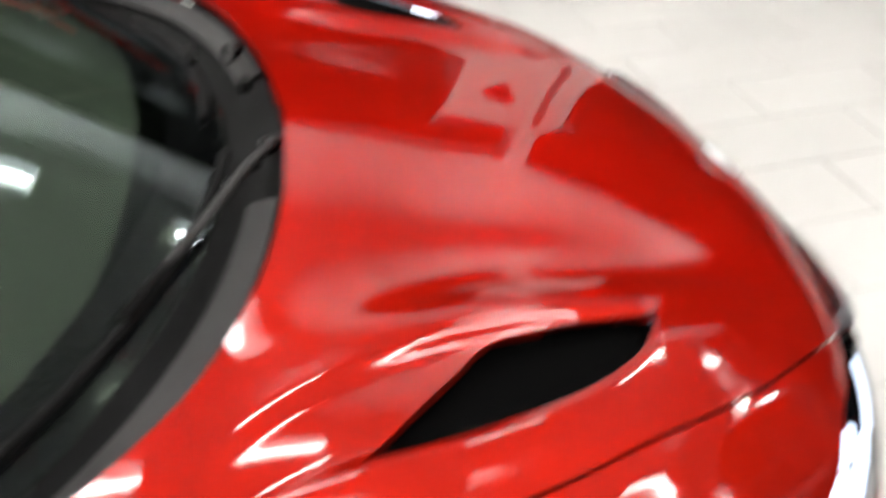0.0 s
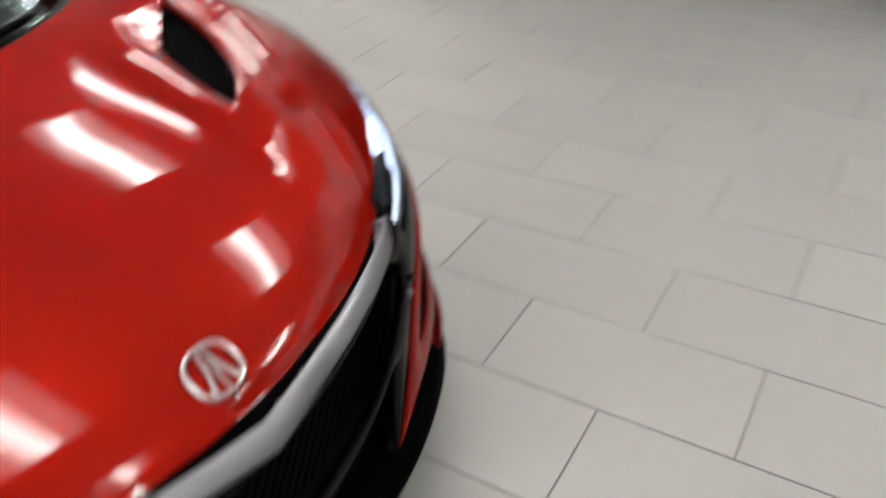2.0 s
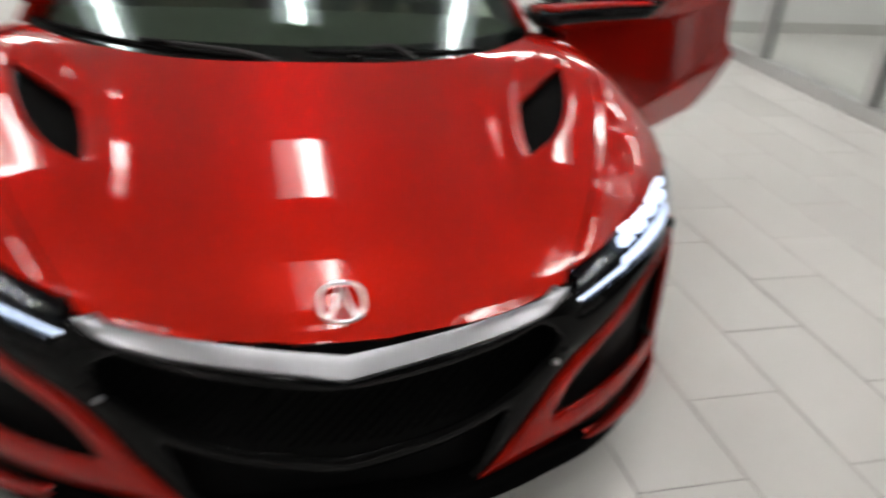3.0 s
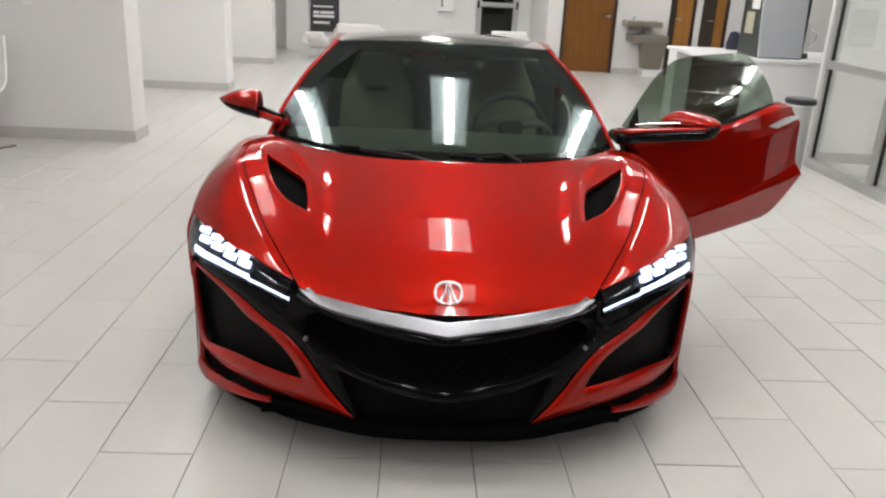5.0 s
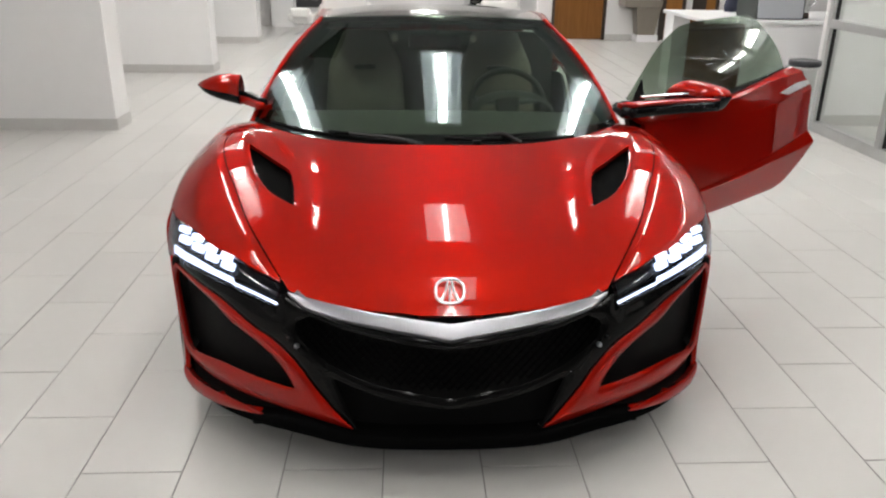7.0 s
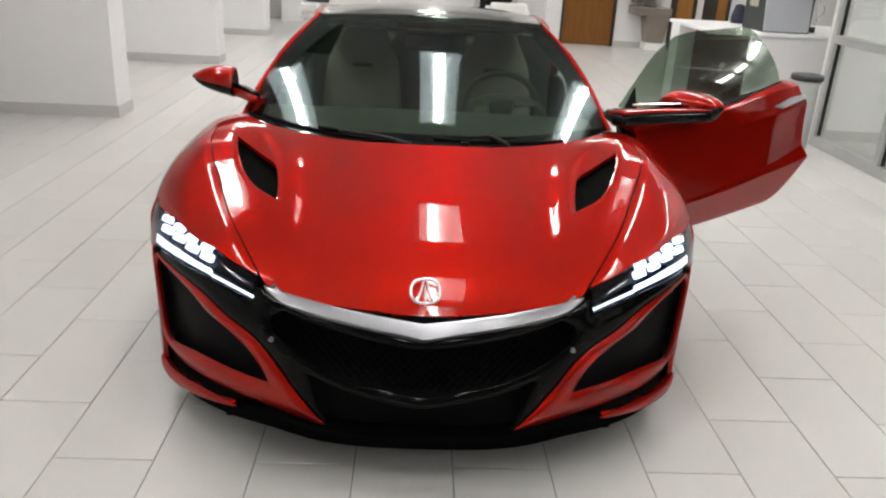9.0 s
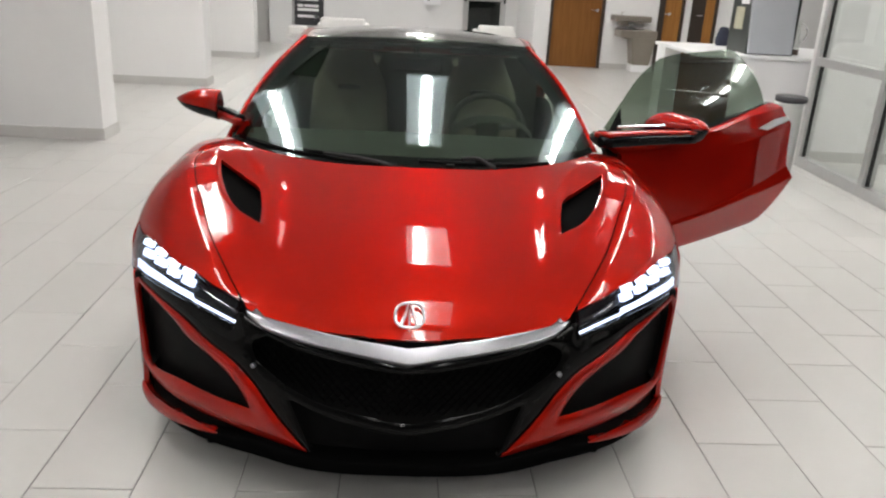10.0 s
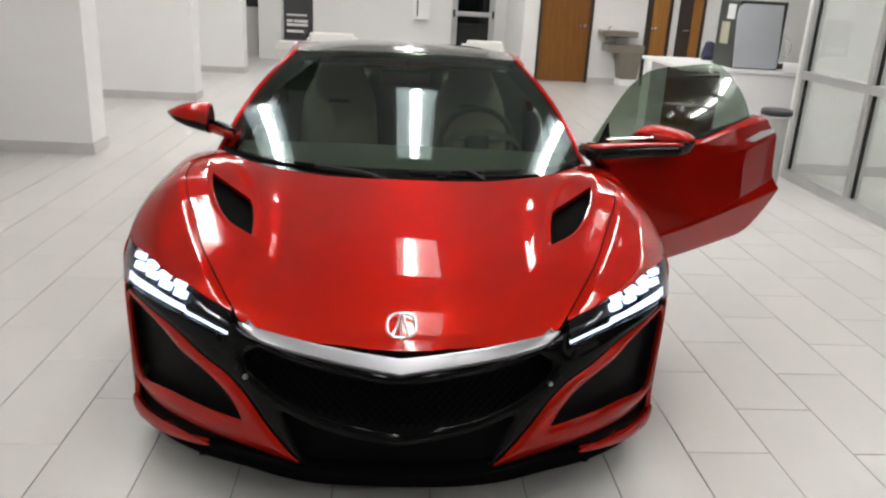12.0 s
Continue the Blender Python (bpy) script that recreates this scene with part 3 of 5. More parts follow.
def on_face(points, out=0.0):
    p = np.array(points, float)
    return np.c_[p[:, 0], face(p[:, 0], p[:, 1]) - out, p[:, 1]]


HOOD_SEAM = curve(((0.468, 0.072), (0.525, 0.16), (0.615, 0.32), (0.70, 0.53), (0.765, 0.70), (0.80, 0.85), (0.80, 1.0), (0.79, 1.2), (0.79, 1.33)), 60)
HOOD_REAR = curve(((0, 0.86), (0.25, 0.885), (0.45, 0.94), (0.60, 1.02), (0.72, 1.15), (0.79, 1.33)), 40)
VENT_IN = np.vstack([curve(((0.489, 0.415), (0.514, 0.58), (0.545, 0.678), (0.556, 0.692)), 16)[:-1], curve(((0.556, 0.692), (0.568, 0.702), (0.63, 0.765), (0.706, 0.842)), 16)])
VENT_OUT = curve(((0.706, 0.842), (0.692, 0.77), (0.662, 0.665), (0.618, 0.56), (0.565, 0.478), (0.489, 0.415)), 30)
VENT = outline(VENT_IN, VENT_OUT)
LAMP_TOP = curve(((0.492, 0.098), (0.586, 0.159), (0.648, 0.213), (0.705, 0.258), (0.818, 0.394), (0.896, 0.496), (0.931, 0.58)), 40)
vent_distance = inside_distance(VENT)
crease = inside_distance(outline(curve(((0.472, 0.402), (0.475, 0.48), (0.492, 0.60), (0.525, 0.74), (0.60, 0.90), (0.69, 1.02)), 40), [(0.69, 1.02), (0.765, 0.98)],
                                 curve(((0.765, 0.98), (0.728, 0.86), (0.685, 0.68), (0.635, 0.555), (0.57, 0.465), (0.472, 0.402)), 40)))


def hood_relief(x, y):
    """The scooped hollow round each hood vent, with a soft lip."""
    q = np.c_[x, y]
    near = (x > 0.3) & (y > 0.2) & (y < 1.05)
    out = np.zeros(len(x))
    if near.any():
        d = np.clip(-crease(q[near]) / 0.032, 0, 1)
        out[near] = 0.012 * d * d * (3 - 2 * d) * np.clip((1.02 - y[near]) / 0.25, 0, 1)
    return out


AS = np.r_[np.linspace(0, 0.045, 10)[:-1], np.linspace(0.045, 0.30, 22)[:-1], np.linspace(0.30, 1, 100)]
YS = np.linspace(-0.05, 1.40, 150)
SKIN = grid(skin, AS, YS)
GAP = 0.0022

car = tagged(empty("sports_car", pose(-0.004, 0, 0, 0, 0, -0.5)), "glossy red sports coupe, driver door open, headlights lit", "car")


def box_to_mesh(bm):
    me = bpy.data.meshes.new("box")
    bm.to_mesh(me)
    bm.free()
    return me


def both(name, me, mat, label="", parent=None):
    """A part on either side of the car."""
    return part(name, me, mat, parent or car, label), part(name, flip(me), mat, parent or car, label)


# hood: everything inside the shut line, less the vents
hood_plan = inside_distance(outline([(-0.2, -0.2), (0.468, -0.2)], [(0.468, -0.2), (0.468, 0.07)], HOOD_SEAM, HOOD_REAR[::-1], [(0, 0.86), (-0.2, 0.86)], [(-0.2, 0.86), (-0.2, -0.2)]))


def hood_value(P):
    d = np.maximum(hood_plan(P[:, :2]) + GAP, hood_front(P[:, 0]) - P[:, 1])
    return np.maximum(d, -vent_distance(P[:, :2]))


half = clip(SKIN, hood_value)
P, T = half
mid = {i: j for i, j in zip(np.where(P[:, 0] < 1e-6)[0], range(10**6))}
other = P * (-1, 1, 1)
number = np.arange(len(P)) + len(P)
for i in mid:
    number[i] = i
hood_sheet = (np.vstack([P, other]), np.vstack([T, number[T][:, ::-1]]))
part("hood", shell("hood", hood_sheet, 0.014), RED, car, "glossy red hood with two black vents")

# fenders, with the wheel arch cut out
WHEEL_Y, WHEEL_R, ARCH = 0.97, 0.327, 0.362
fender_plan = inside_distance(outline(HOOD_SEAM, [(0.79, 1.33), (0.86, 1.30)], [(0.86, 1.30), (1.2, 1.22)], [(1.2, 1.22), (1.2, 0.55)], [(1.2, 0.55), (0.93, 0.55)], LAMP_TOP[::-1], [(0.492, 0.098), (0.468, 0.072)]))


def fender_value(P):
    d = np.maximum(fender_plan(P[:, :2]) + GAP, -(np.hypot(P[:, 1] - WHEEL_Y, P[:, 2] - WHEEL_R) - ARCH))
    return np.maximum(d, 0.36 - P[:, 2])


both("front_fender", shell("front_fender", clip(SKIN, fender_value), 0.012), RED, "glossy red front fender")

# black liner under the panels, so that gaps and vents look into the dark
liner = clip(SKIN, lambda P: np.maximum(-(np.hypot(P[:, 1] - WHEEL_Y, P[:, 2] - WHEEL_R) - ARCH), 0.33 - P[:, 2]))
liner = clip(liner, lambda P: np.maximum(hood_front(P[:, 0]) + 0.05 - P[:, 1], hood_plan(P[:, :2] * (0.9, 1)) * (P[:, 1] > 0.8)))
both("inner_liner", shell("inner_liner", (liner[0] * (0.965, 1, 1) - (0, 0, 0.045), liner[1]), 0.004), MATTE)

# vent grilles sunk in the hood
vent_sheet = clip(SKIN, lambda P: vent_distance(P[:, :2]) - 0.006)
both("hood_vent", shell("hood_vent", (vent_sheet[0] - (0, 0, 0.024), vent_sheet[1]), 0.006), GRILLE, "black mesh hood vent")

# ---- the car: front face ----
XS = np.r_[np.linspace(0, 0.8, 110)[:-1], np.linspace(0.8, 0.945, 44)]
FACE = grid(lambda U, V: np.stack([U, face(U, V), V], -1), XS, np.linspace(0.09, 0.60, 76))
front = lambda poly: inside_distance(np.asarray(poly, float))


def face_panel(name, value, mat, thick, label="", out=0.0, swell=0.0, soft=0.02, whole=True, shape=None, source=FACE):
    """A panel cut from the bumper face by a front-view outline; it stands out by out metres and swells away from its edge."""
    sheet = clip(source, lambda P: value(P[:, [0, 2]]))
    if whole:
        P, T = sheet
        number = np.arange(len(P)) + len(P)
        for i in np.where(P[:, 0] < 1e-6)[0]:
            number[i] = i
        sheet = (np.vstack([P, P * (-1, 1, 1)]), np.vstack([T, number[T][:, ::-1]]))
    proud = lambda P: out + swell * (1 - np.exp(-np.maximum(-value(np.c_[np.abs(P[:, 0]), P[:, 2]]), 0) / soft))
    me = shell(name, sheet, thick, (0, -1, 0), shape or proud)
    return part(name, me, mat, car, label) if whole else both(name, me, mat, label)


chrome_top = curve(((0, 0.517), (0.16, 0.534), (0.338, 0.557), (0.466, 0.573)), 50)
chrome_low = curve(((0, 0.467), (0.075, 0.479), (0.16, 0.491), (0.245, 0.504), (0.337, 0.519), (0.415, 0.538), (0.452, 0.559)), 60)
chrome_line = front(outline(chrome_top, [(0.466, 0.573), (0.452, 0.559)], chrome_low[::-1], [(0, 0.467), (-0.05, 0.467)], [(-0.05, 0.467), (-0.05, 0.521)], [(-0.05, 0.521), (0, 0.521)]))
FINE_FACE = grid(lambda U, V: np.stack([U, face(U, V), V], -1), np.linspace(0, 0.50, 100), np.linspace(0.455, 0.59, 80))


def bar_shape(P):
    """Two long facets that meet in a crease, with softened edges."""
    x = np.abs(P[:, 0])
    top, low = np.interp(x, chrome_top[:, 0], chrome_top[:, 1]), np.interp(x, chrome_low[:, 0], chrome_low[:, 1])
    v = np.clip((P[:, 2] - low) / np.maximum(top - low, 0.004), 0, 1)
    ridge = np.where(v > 0.27, 1 - 0.95 * (v - 0.27) / 0.73, 0.40 + 0.60 * v / 0.27)
    edge = 1 - np.exp(-np.maximum(-chrome_line(np.c_[x, P[:, 2]]), 0) / 0.004)
    return 0.006 * np.clip((0.472 - x) / 0.06, 0, 1) + 0.019 * ridge * np.clip((top - low) / 0.05, 0.25, 1) + 0.003 * edge + 0.010 * np.maximum(0, 1 - x / 0.16)


face_panel("grille_bar", chrome_line, SATIN, 0.03, "satin chrome grille bar", shape=bar_shape, source=FINE_FACE).data.set_sharp_from_angle(angle=0.42)

lamp_low = curve(((0.497, 0.529), (0.577, 0.545), (0.662, 0.553), (0.785, 0.553), (0.873, 0.543), (0.925, 0.536)), 40)
fin_inner = curve(((0.279, 0.188), (0.335, 0.243), (0.38, 0.294), (0.45, 0.382), (0.50, 0.425), (0.57, 0.457), (0.61, 0.477), (0.67, 0.504), (0.76, 0.521), (0.866, 0.530)), 50)
fin_outer = curve(((0.862, 0.519), (0.76, 0.504), (0.70, 0.482), (0.655, 0.455), (0.571, 0.418), (0.513, 0.380), (0.465, 0.322), (0.448, 0.290)), 40)
bar_top = curve(((0.448, 0.290), (0.56, 0.299), (0.69, 0.303), (0.796, 0.283)), 20)
intake_side = curve(((0.796, 0.283), (0.822, 0.293), (0.842, 0.35), (0.862, 0.45), (0.870, 0.495), (0.862, 0.519)), 30)
bar_low = curve(((0.279, 0.188), (0.345, 0.208), (0.415, 0.222), (0.53, 0.238), (0.65, 0.243), (0.78, 0.246), (0.852, 0.258)), 30)
BUMPER_EDGE = curve(((0.852, 0.258), (0.856, 0.30), (0.868, 0.36), (0.882, 0.45), (0.897, 0.515), (0.903, 0.535)), 20)

grille_top = curve(((-0.1, 0.449), (0, 0.443), (0.2, 0.470), (0.33, 0.497), (0.40, 0.518)), 30)
grille_side = curve(((0.40, 0.518), (0.442, 0.490), (0.432, 0.447)), 14)
grille_low = curve(((0.432, 0.447), (0.34, 0.381), (0.22, 0.330), (0.10, 0.306), (0, 0.290), (-0.1, 0.306)), 40)
opening = front(outline(grille_top, grille_side, grille_low, [(-0.1, 0.306), (-0.1, 0.449)]))
low_top = curve(((-0.1, 0.268), (0, 0.254), (0.10, 0.268), (0.22, 0.296), (0.335, 0.340)), 30)
low_open = front(outline(low_top, [(0.335, 0.340), (0.262, 0.170)], [(0.262, 0.170), (-0.1, 0.170)], [(-0.1, 0.170), (-0.1, 0.268)]))
surround = front(outline([(-0.2, 0.463), (0, 0.463)], curve(((0, 0.463), (0.075, 0.475), (0.16, 0.487), (0.245, 0.502), (0.337, 0.521), (0.42, 0.544), (0.474, 0.566)), 30),
                         [(0.474, 0.566), (0.492, 0.560)], [(0.492, 0.560), (0.494, 0.527)], lamp_low - (0, 0.004), [(0.925, 0.532), (0.905, 0.527)], [(0.905, 0.527), (0.866, 0.527)],
                         fin_inner[::-1] - (0.003, 0), [(0.276, 0.188), (0.265, 0.160)], [(0.265, 0.160), (-0.2, 0.160)], [(-0.2, 0.160), (-0.2, 0.463)]))
face_panel("grille_surround", lambda q: np.maximum(surround(q), np.maximum(-opening(q), -low_open(q))), SURROUND, 0.02, "black grille surround", 0.0, 0.008, 0.012)

red_line = front(outline(fin_inner, [(0.866, 0.530), (0.903, 0.535)], BUMPER_EDGE[::-1], bar_low[::-1]))
intake = front(outline(fin_outer, bar_top, intake_side))
face_panel("front_bumper", lambda q: np.maximum(red_line(q), -intake(q)), RED, 0.010, "glossy red bumper corner with a slanted fin round the side intake", 0.004, 0.010, 0.014, False)
face_panel("side_intake", lambda q: intake(q) - 0.07, MATTE, 0.006, "black side intake", -0.032, 0.0, 0.02, False)
blade = front(outline(curve(((0.545, 0.193), (0.64, 0.202), (0.74, 0.196), (0.80, 0.192), (0.850, 0.202)), 24), curve(((0.850, 0.202), (0.855, 0.180), (0.848, 0.162), (0.815, 0.146)), 12), curve(((0.815, 0.146), (0.74, 0.154), (0.64, 0.172), (0.545, 0.188)), 24), [(0.545, 0.188), (0.545, 0.193)]))
face_panel("lower_blade", blade, RED, 0.025, "red lower bumper blade", 0.012, 0.008, 0.012, False)
face_panel("bumper_core", front([(-0.2, 0.10), (0.89, 0.10), (0.89, 0.56), (-0.2, 0.52)]), MATTE, 0.006, "", -0.075)
# under the bar the bumper turns in towards a dark slot
tuck = [on_face(bar_low - (0.002 * (1 - f), d), o) for f, d, o in ((1, -0.003, 0.0045), (0, 0.003, 0.004), (0, 0.012, -0.001), (0, 0.024, -0.013), (0, 0.034, -0.034), (0, 0.040, -0.06))]
both("bumper_underside", strip("bumper_underside", tuck), RED)
gap_fill = front(outline(curve(((0.50, 0.20), (0.60, 0.226), (0.72, 0.228), (0.856, 0.240)), 16), [(0.856, 0.240), (0.855, 0.16)], curve(((0.855, 0.16), (0.70, 0.165), (0.50, 0.188)), 12), [(0.50, 0.188), (0.50, 0.20)]))
face_panel("bumper_slot", gap_fill, MATTE, 0.006, "", -0.024, 0.0, 0.02, False)
edge = intake_side[::-1]
both("intake_wall", strip("intake_wall", [on_face(edge + (0.008, 0), o) for o in (0.014, -0.03, -0.085, -0.16)]), MATTE)
tray_line = curve(((0.50, 0.178), (0.66, 0.156), (0.80, 0.142), (0.85, 0.150), (0.88, 0.16)), 16)
both("bumper_tray", strip("bumper_tray", [on_face(tray_line, o) for o in (-0.004, -0.05, -0.10, -0.16)]), MATTE)
both("intake_liner", box_to_mesh(box_bm(0.62, 0.89, 0.375, 0.60, 0.14, 0.55, 0.01)), MATTE)

# parking sensors on the surround
for sx in (1, -1):
    for x, z in ((0.462, 0.449), (0.437, 0.430)):
        p = on_face([(x, z)], 0.010)[0]
        part("parking_sensor", cyl_bm(0.007, 0.012, Matrix.Translation((sx * p[0], p[1], p[2])) @ pose(0, 0, 0, 90, 0, 0) @ pose(0, 0, 0, 0, sx * 20, 0), bevel=0.003), SATIN if x < 0.45 else PIANO, car)

# grille mesh: slim slanted bars both ways, sunk behind the openings
bars = []
for k in range(-34, 35):
    for lean in (-1, 1):
        xa, xb = 0.026 * k - lean * 0.105, 0.026 * k + lean * 0.105
        pa, pb = np.array((xa, 0.30)), np.array((xb, 0.53))
        seg = pa + np.linspace(0, 1, 18)[:, None] * (pb - pa)
        ok = opening(np.c_[np.abs(seg[:, 0]), seg[:, 1]]) < 0.008
        seg = seg[ok]
        if len(seg) > 1:
            bars.append(np.c_[seg[:, 0], face(np.abs(seg[:, 0]), seg[:, 1]) + 0.03, seg[:, 1]])
verts, faces = [], []
for b in bars:
    for p in b:
        n = len(verts)
        verts += [p + (-0.0025, 0, 0), p + (0, -0.004, 0), p + (0.0025, 0, 0)]
    for i in range(len(b) - 1):
        n = len(verts) - 3 * len(b) + 3 * i
        faces += [(n, n + 1, n + 4, n + 3), (n + 1, n + 2, n + 5, n + 4)]
part("grille_mesh", mesh_of("grille_mesh", verts, faces, False), GRILLE, car, "black diamond grille mesh")

# splitter: a black lip that runs round under the bumper
lip_x = np.linspace(-0.83, 0.83, 75)
lip_top = spline((0, 0.26, 0.36, 0.45, 0.53, 0.64, 0.74, 0.83), (0.184, 0.186, 0.200, 0.208, 0.196, 0.172, 0.152, 0.146))
lip_low = spline((0, 0.3, 0.45, 0.55, 0.64, 0.74, 0.83), (0.142, 0.145, 0.160, 0.156, 0.150, 0.138, 0.134))
prof = ((0.05, 1.0), (-0.012, 1.0), (-0.022, 0.90), (-0.026, 0.55), (-0.032, 0.30), (-0.026, 0.12), (-0.010, 0.0), (0.03, -0.04), (0.16, -0.3))
verts, faces = [], []
for x in lip_x:
    top, low = float(lip_top(abs(x))), float(lip_low(abs(x)))
    for dy, v in prof:
        z = low + v * (top - low)
        verts.append((x, face(abs(x), 0.16) + dy + 0.02 * (abs(x) / 0.66) ** 4, z))
m = len(prof)
for i in range(len(lip_x) - 1):
    faces += [(i * m + k, i * m + k + 1, i * m + m + k + 1, i * m + m + k) for k in range(m - 1)]
part("front_splitter", mesh_of("front_splitter", verts, faces), GRILLE, car, "black front splitter lip")

# headlights: dark housing, four square light modules, a light bar and a clear lens


def skin_at(xy):
    """Points of the upper skin over plan points."""
    out = []
    for q in xy:
        row = skin(AS, np.full_like(AS, q[1]))
        k = int(np.argmax(row[:, 0] > 0.999 * row[:, 0].max())) + 1
        out.append((q[0], q[1], float(np.interp(q[0], row[:k, 0], row[:k, 2]))))
    return np.array(out)


n_l = len(LAMP_TOP)
upper3 = curve(skin_at(LAMP_TOP[::3]), n_l) - (0, 0, 0.003)
low2 = curve(lamp_low, n_l)
lower3 = on_face(low2, 0.004)


def lamp_sheet(inset, bulge, a=0.0, b=1.0, start=0.0, end=1.0):
    """A sheet over the lamp: a and b from its upper to its lower edge, start and end from its inner tip outward."""
    cut = slice(int(round(start * (n_l - 1))), int(round(end * (n_l - 1))) + 1)
    up = upper3[cut] + (np.array((0, 0.6, -0.4)) * inset)
    lo = lower3[cut] + (np.array((0, 0.8, 0.2)) * inset)
    lo2 = up + (lo - up) * b
    up2 = up + (lo - up) * a
    return loft(up2, lo2, 10, bulge, (0.25, -0.75, 0.6))


for s in (1, -1):
    lamp = part("headlight", shell("headlight", lamp_sheet(0.055, 0.0), 0.004, (0, -1, 0.3), mirror=s), PIANO, car, "lit headlight with white light modules behind a clear lens")
    part("light_bar", shell("light_bar", lamp_sheet(0.012, 0.0, 0.88, 0.98, 0.0, 0.34), 0.006, (0, -1, 0.3), mirror=s), LED, lamp)
    part("light_panel", shell("light_panel", lamp_sheet(0.018, 0.0, 0.76, 0.98, 0.33, 0.93), 0.006, (0, -1, 0.3), mirror=s), LED, lamp)
    for u in (0.36, 0.49, 0.63, 0.77):
        i = u * (n_l - 1)
        top = np.array([np.interp(i, np.arange(n_l), upper3[:, k]) for k in range(3)])
        low = np.array([np.interp(i, np.arange(n_l), lower3[:, k]) for k in range(3)])
        mod = None
        for dv, r in ((0.17, 0.0110), (0.43, 0.0125)):
            c = top + (low - top) * dv + np.array((0, 0.022, -0.004))
            for dx in (-0.62, 0.62):
                bm = box_bm(-r * 1.05, r * 1.05, -0.010, 0.010, -r, r, 0.006, 3)
                bmesh.ops.transform(bm, matrix=Matrix.Translation((s * c[0], c[1], c[2])) @ pose(0, 0, 0, -25, 0, s * 44) @ Matrix.Translation((dx * r * 1.75, 0, 0)), verts=bm.verts)
                bit = part("light_module" if mod is None else "lens_cell", bm, LED, lamp if mod is None else mod)
                mod = mod or bit
    lens = part("lens", shell("lens", lamp_sheet(0.0, 0.012), 0.003, (0, -1, 0.3), mirror=s), LENS, lamp)
    lens.visible_shadow = False

# badge on the nose: a chrome ring with two slanting bars
badge_m = pose(0, 0.020, 0.5875, 38, 0, 0)
a = np.linspace(0, 2 * math.pi, 49)[:-1]
sq = lambda t, e: np.sign(t) * np.abs(t) ** e


def flat_bar(points, wide, thick, closed=False):
    """A flat raised strip along points in the badge's plane; wide: one number or one for each point."""
    p = np.array(points, float)
    wide = np.broadcast_to(np.asarray(wide, float), (len(p),))
    tan = (np.roll(p, -1, 0) - np.roll(p, 1, 0)) if closed else np.gradient(p, axis=0)
    tan /= np.linalg.norm(tan, axis=1)[:, None]
    side = np.c_[-tan[:, 1], tan[:, 0]]
    rows = []
    for q, n, w in zip(p, side, wide):
        rows.append([badge_m @ Vector((*(q + n * w * k), h)) for k, h in ((-0.5, 0), (-0.42, thick * 0.7), (0, thick), (0.42, thick * 0.7), (0.5, 0))])
    if closed:
        rows.append(rows[0])
    R = np.array([[tuple(v) for v in r] for r in rows])
    n, m = R.shape[:2]
    return mesh_of("flat_bar", R.reshape(-1, 3), [(i * m + k, i * m + k + 1, i * m + m + k + 1, i * m + m + k) for i in range(n - 1) for k in range(m - 1)], False)


ring = np.c_[0.041 * sq(np.cos(a), 0.8), 0.039 * sq(np.sin(a), 0.8)]
badge = part("emblem", flat_bar(ring, 0.008, 0.006, True), BADGE, car, "round chrome badge on the nose")
for s in (1, -1):
    part("bar", flat_bar(((s * 0.0045, 0.037), (s * 0.012, 0.0), (s * 0.024, -0.032)), (0.005, 0.007, 0.010), 0.006), BADGE, badge)
part("bar", flat_bar(((0, 0.018), (0, -0.004), (0, -0.050)), (0.004, 0.006, 0.005), 0.006), BADGE, badge)

# ---- the car: cabin ----
def mirrored(points):
    """A curve given from the middle to one side, carried over to the other."""
    p = np.array(points, float)
    return np.vstack([p[:0:-1] * (-1, 1, 1), p])


def glass_z(x, y):
    """Height of the windshield over the plan."""
    u, q = y - 1.4, x * x
    return 0.9885 + 0.4638 * u - 0.0998 * u**2 + (-0.2678 + 0.2125 * u - 0.0369 * u**2) * q + 0.0065 * q**2


def glass_fn(U, V):
    x = U * (0.797 + (0.535 - 0.797) * V + 0.03 * np.sin(math.pi * V))
    y0, y1 = 0.945 + 0.6 * (0.775 * U) ** 2, 1.90 + 0.25 * (0.535 * U) ** 2
    y = y0 + (y1 - y0) * V
    return np.stack([x, y, glass_z(x, y)], -1)


across = np.linspace(-1, 1, 35)
glass_row = lambda v: glass_fn(across, np.full(35, float(v)))
base, head = glass_row(0), glass_row(1)
base_half, head_half = base[17:], head[17:]
glass = grid(glass_fn, across, np.linspace(0, 1, 24))
windshield = part("windshield", shell("windshield", glass, 0.005, (0, -0.3, 1)), WINDSHIELD, car, "tinted windshield mirroring the ceiling lights")
windshield.visible_shadow = False
rear_edge = curve(np.c_[HOOD_REAR, np.interp(HOOD_REAR[:, 0], (0, 0.45, 0.6, 0.79), (0.797, 0.80, 0.805, 0.80))], 18)
cowl_a, cowl_b = mirrored(rear_edge) + (0, 0.004, -0.012), mirrored(curve(base_half + (0, 0.015, 0.006), 18))
part("cowl", shell("cowl", loft(cowl_a, cowl_b, 6, -0.008, (0, 0, 1)), 0.01), MATTE, car, "black plastic cowl under the wipers")
band = glass_row(0.10)
part("windshield_border", shell("windshield_border", loft(base + (0, 0.004, -0.004), band + (0, 0.004, -0.002), 4, 0.001, (0, -0.3, 0.95)), 0.002, (0, -0.3, 1)), PIANO, car)
band = glass_row(0.955)
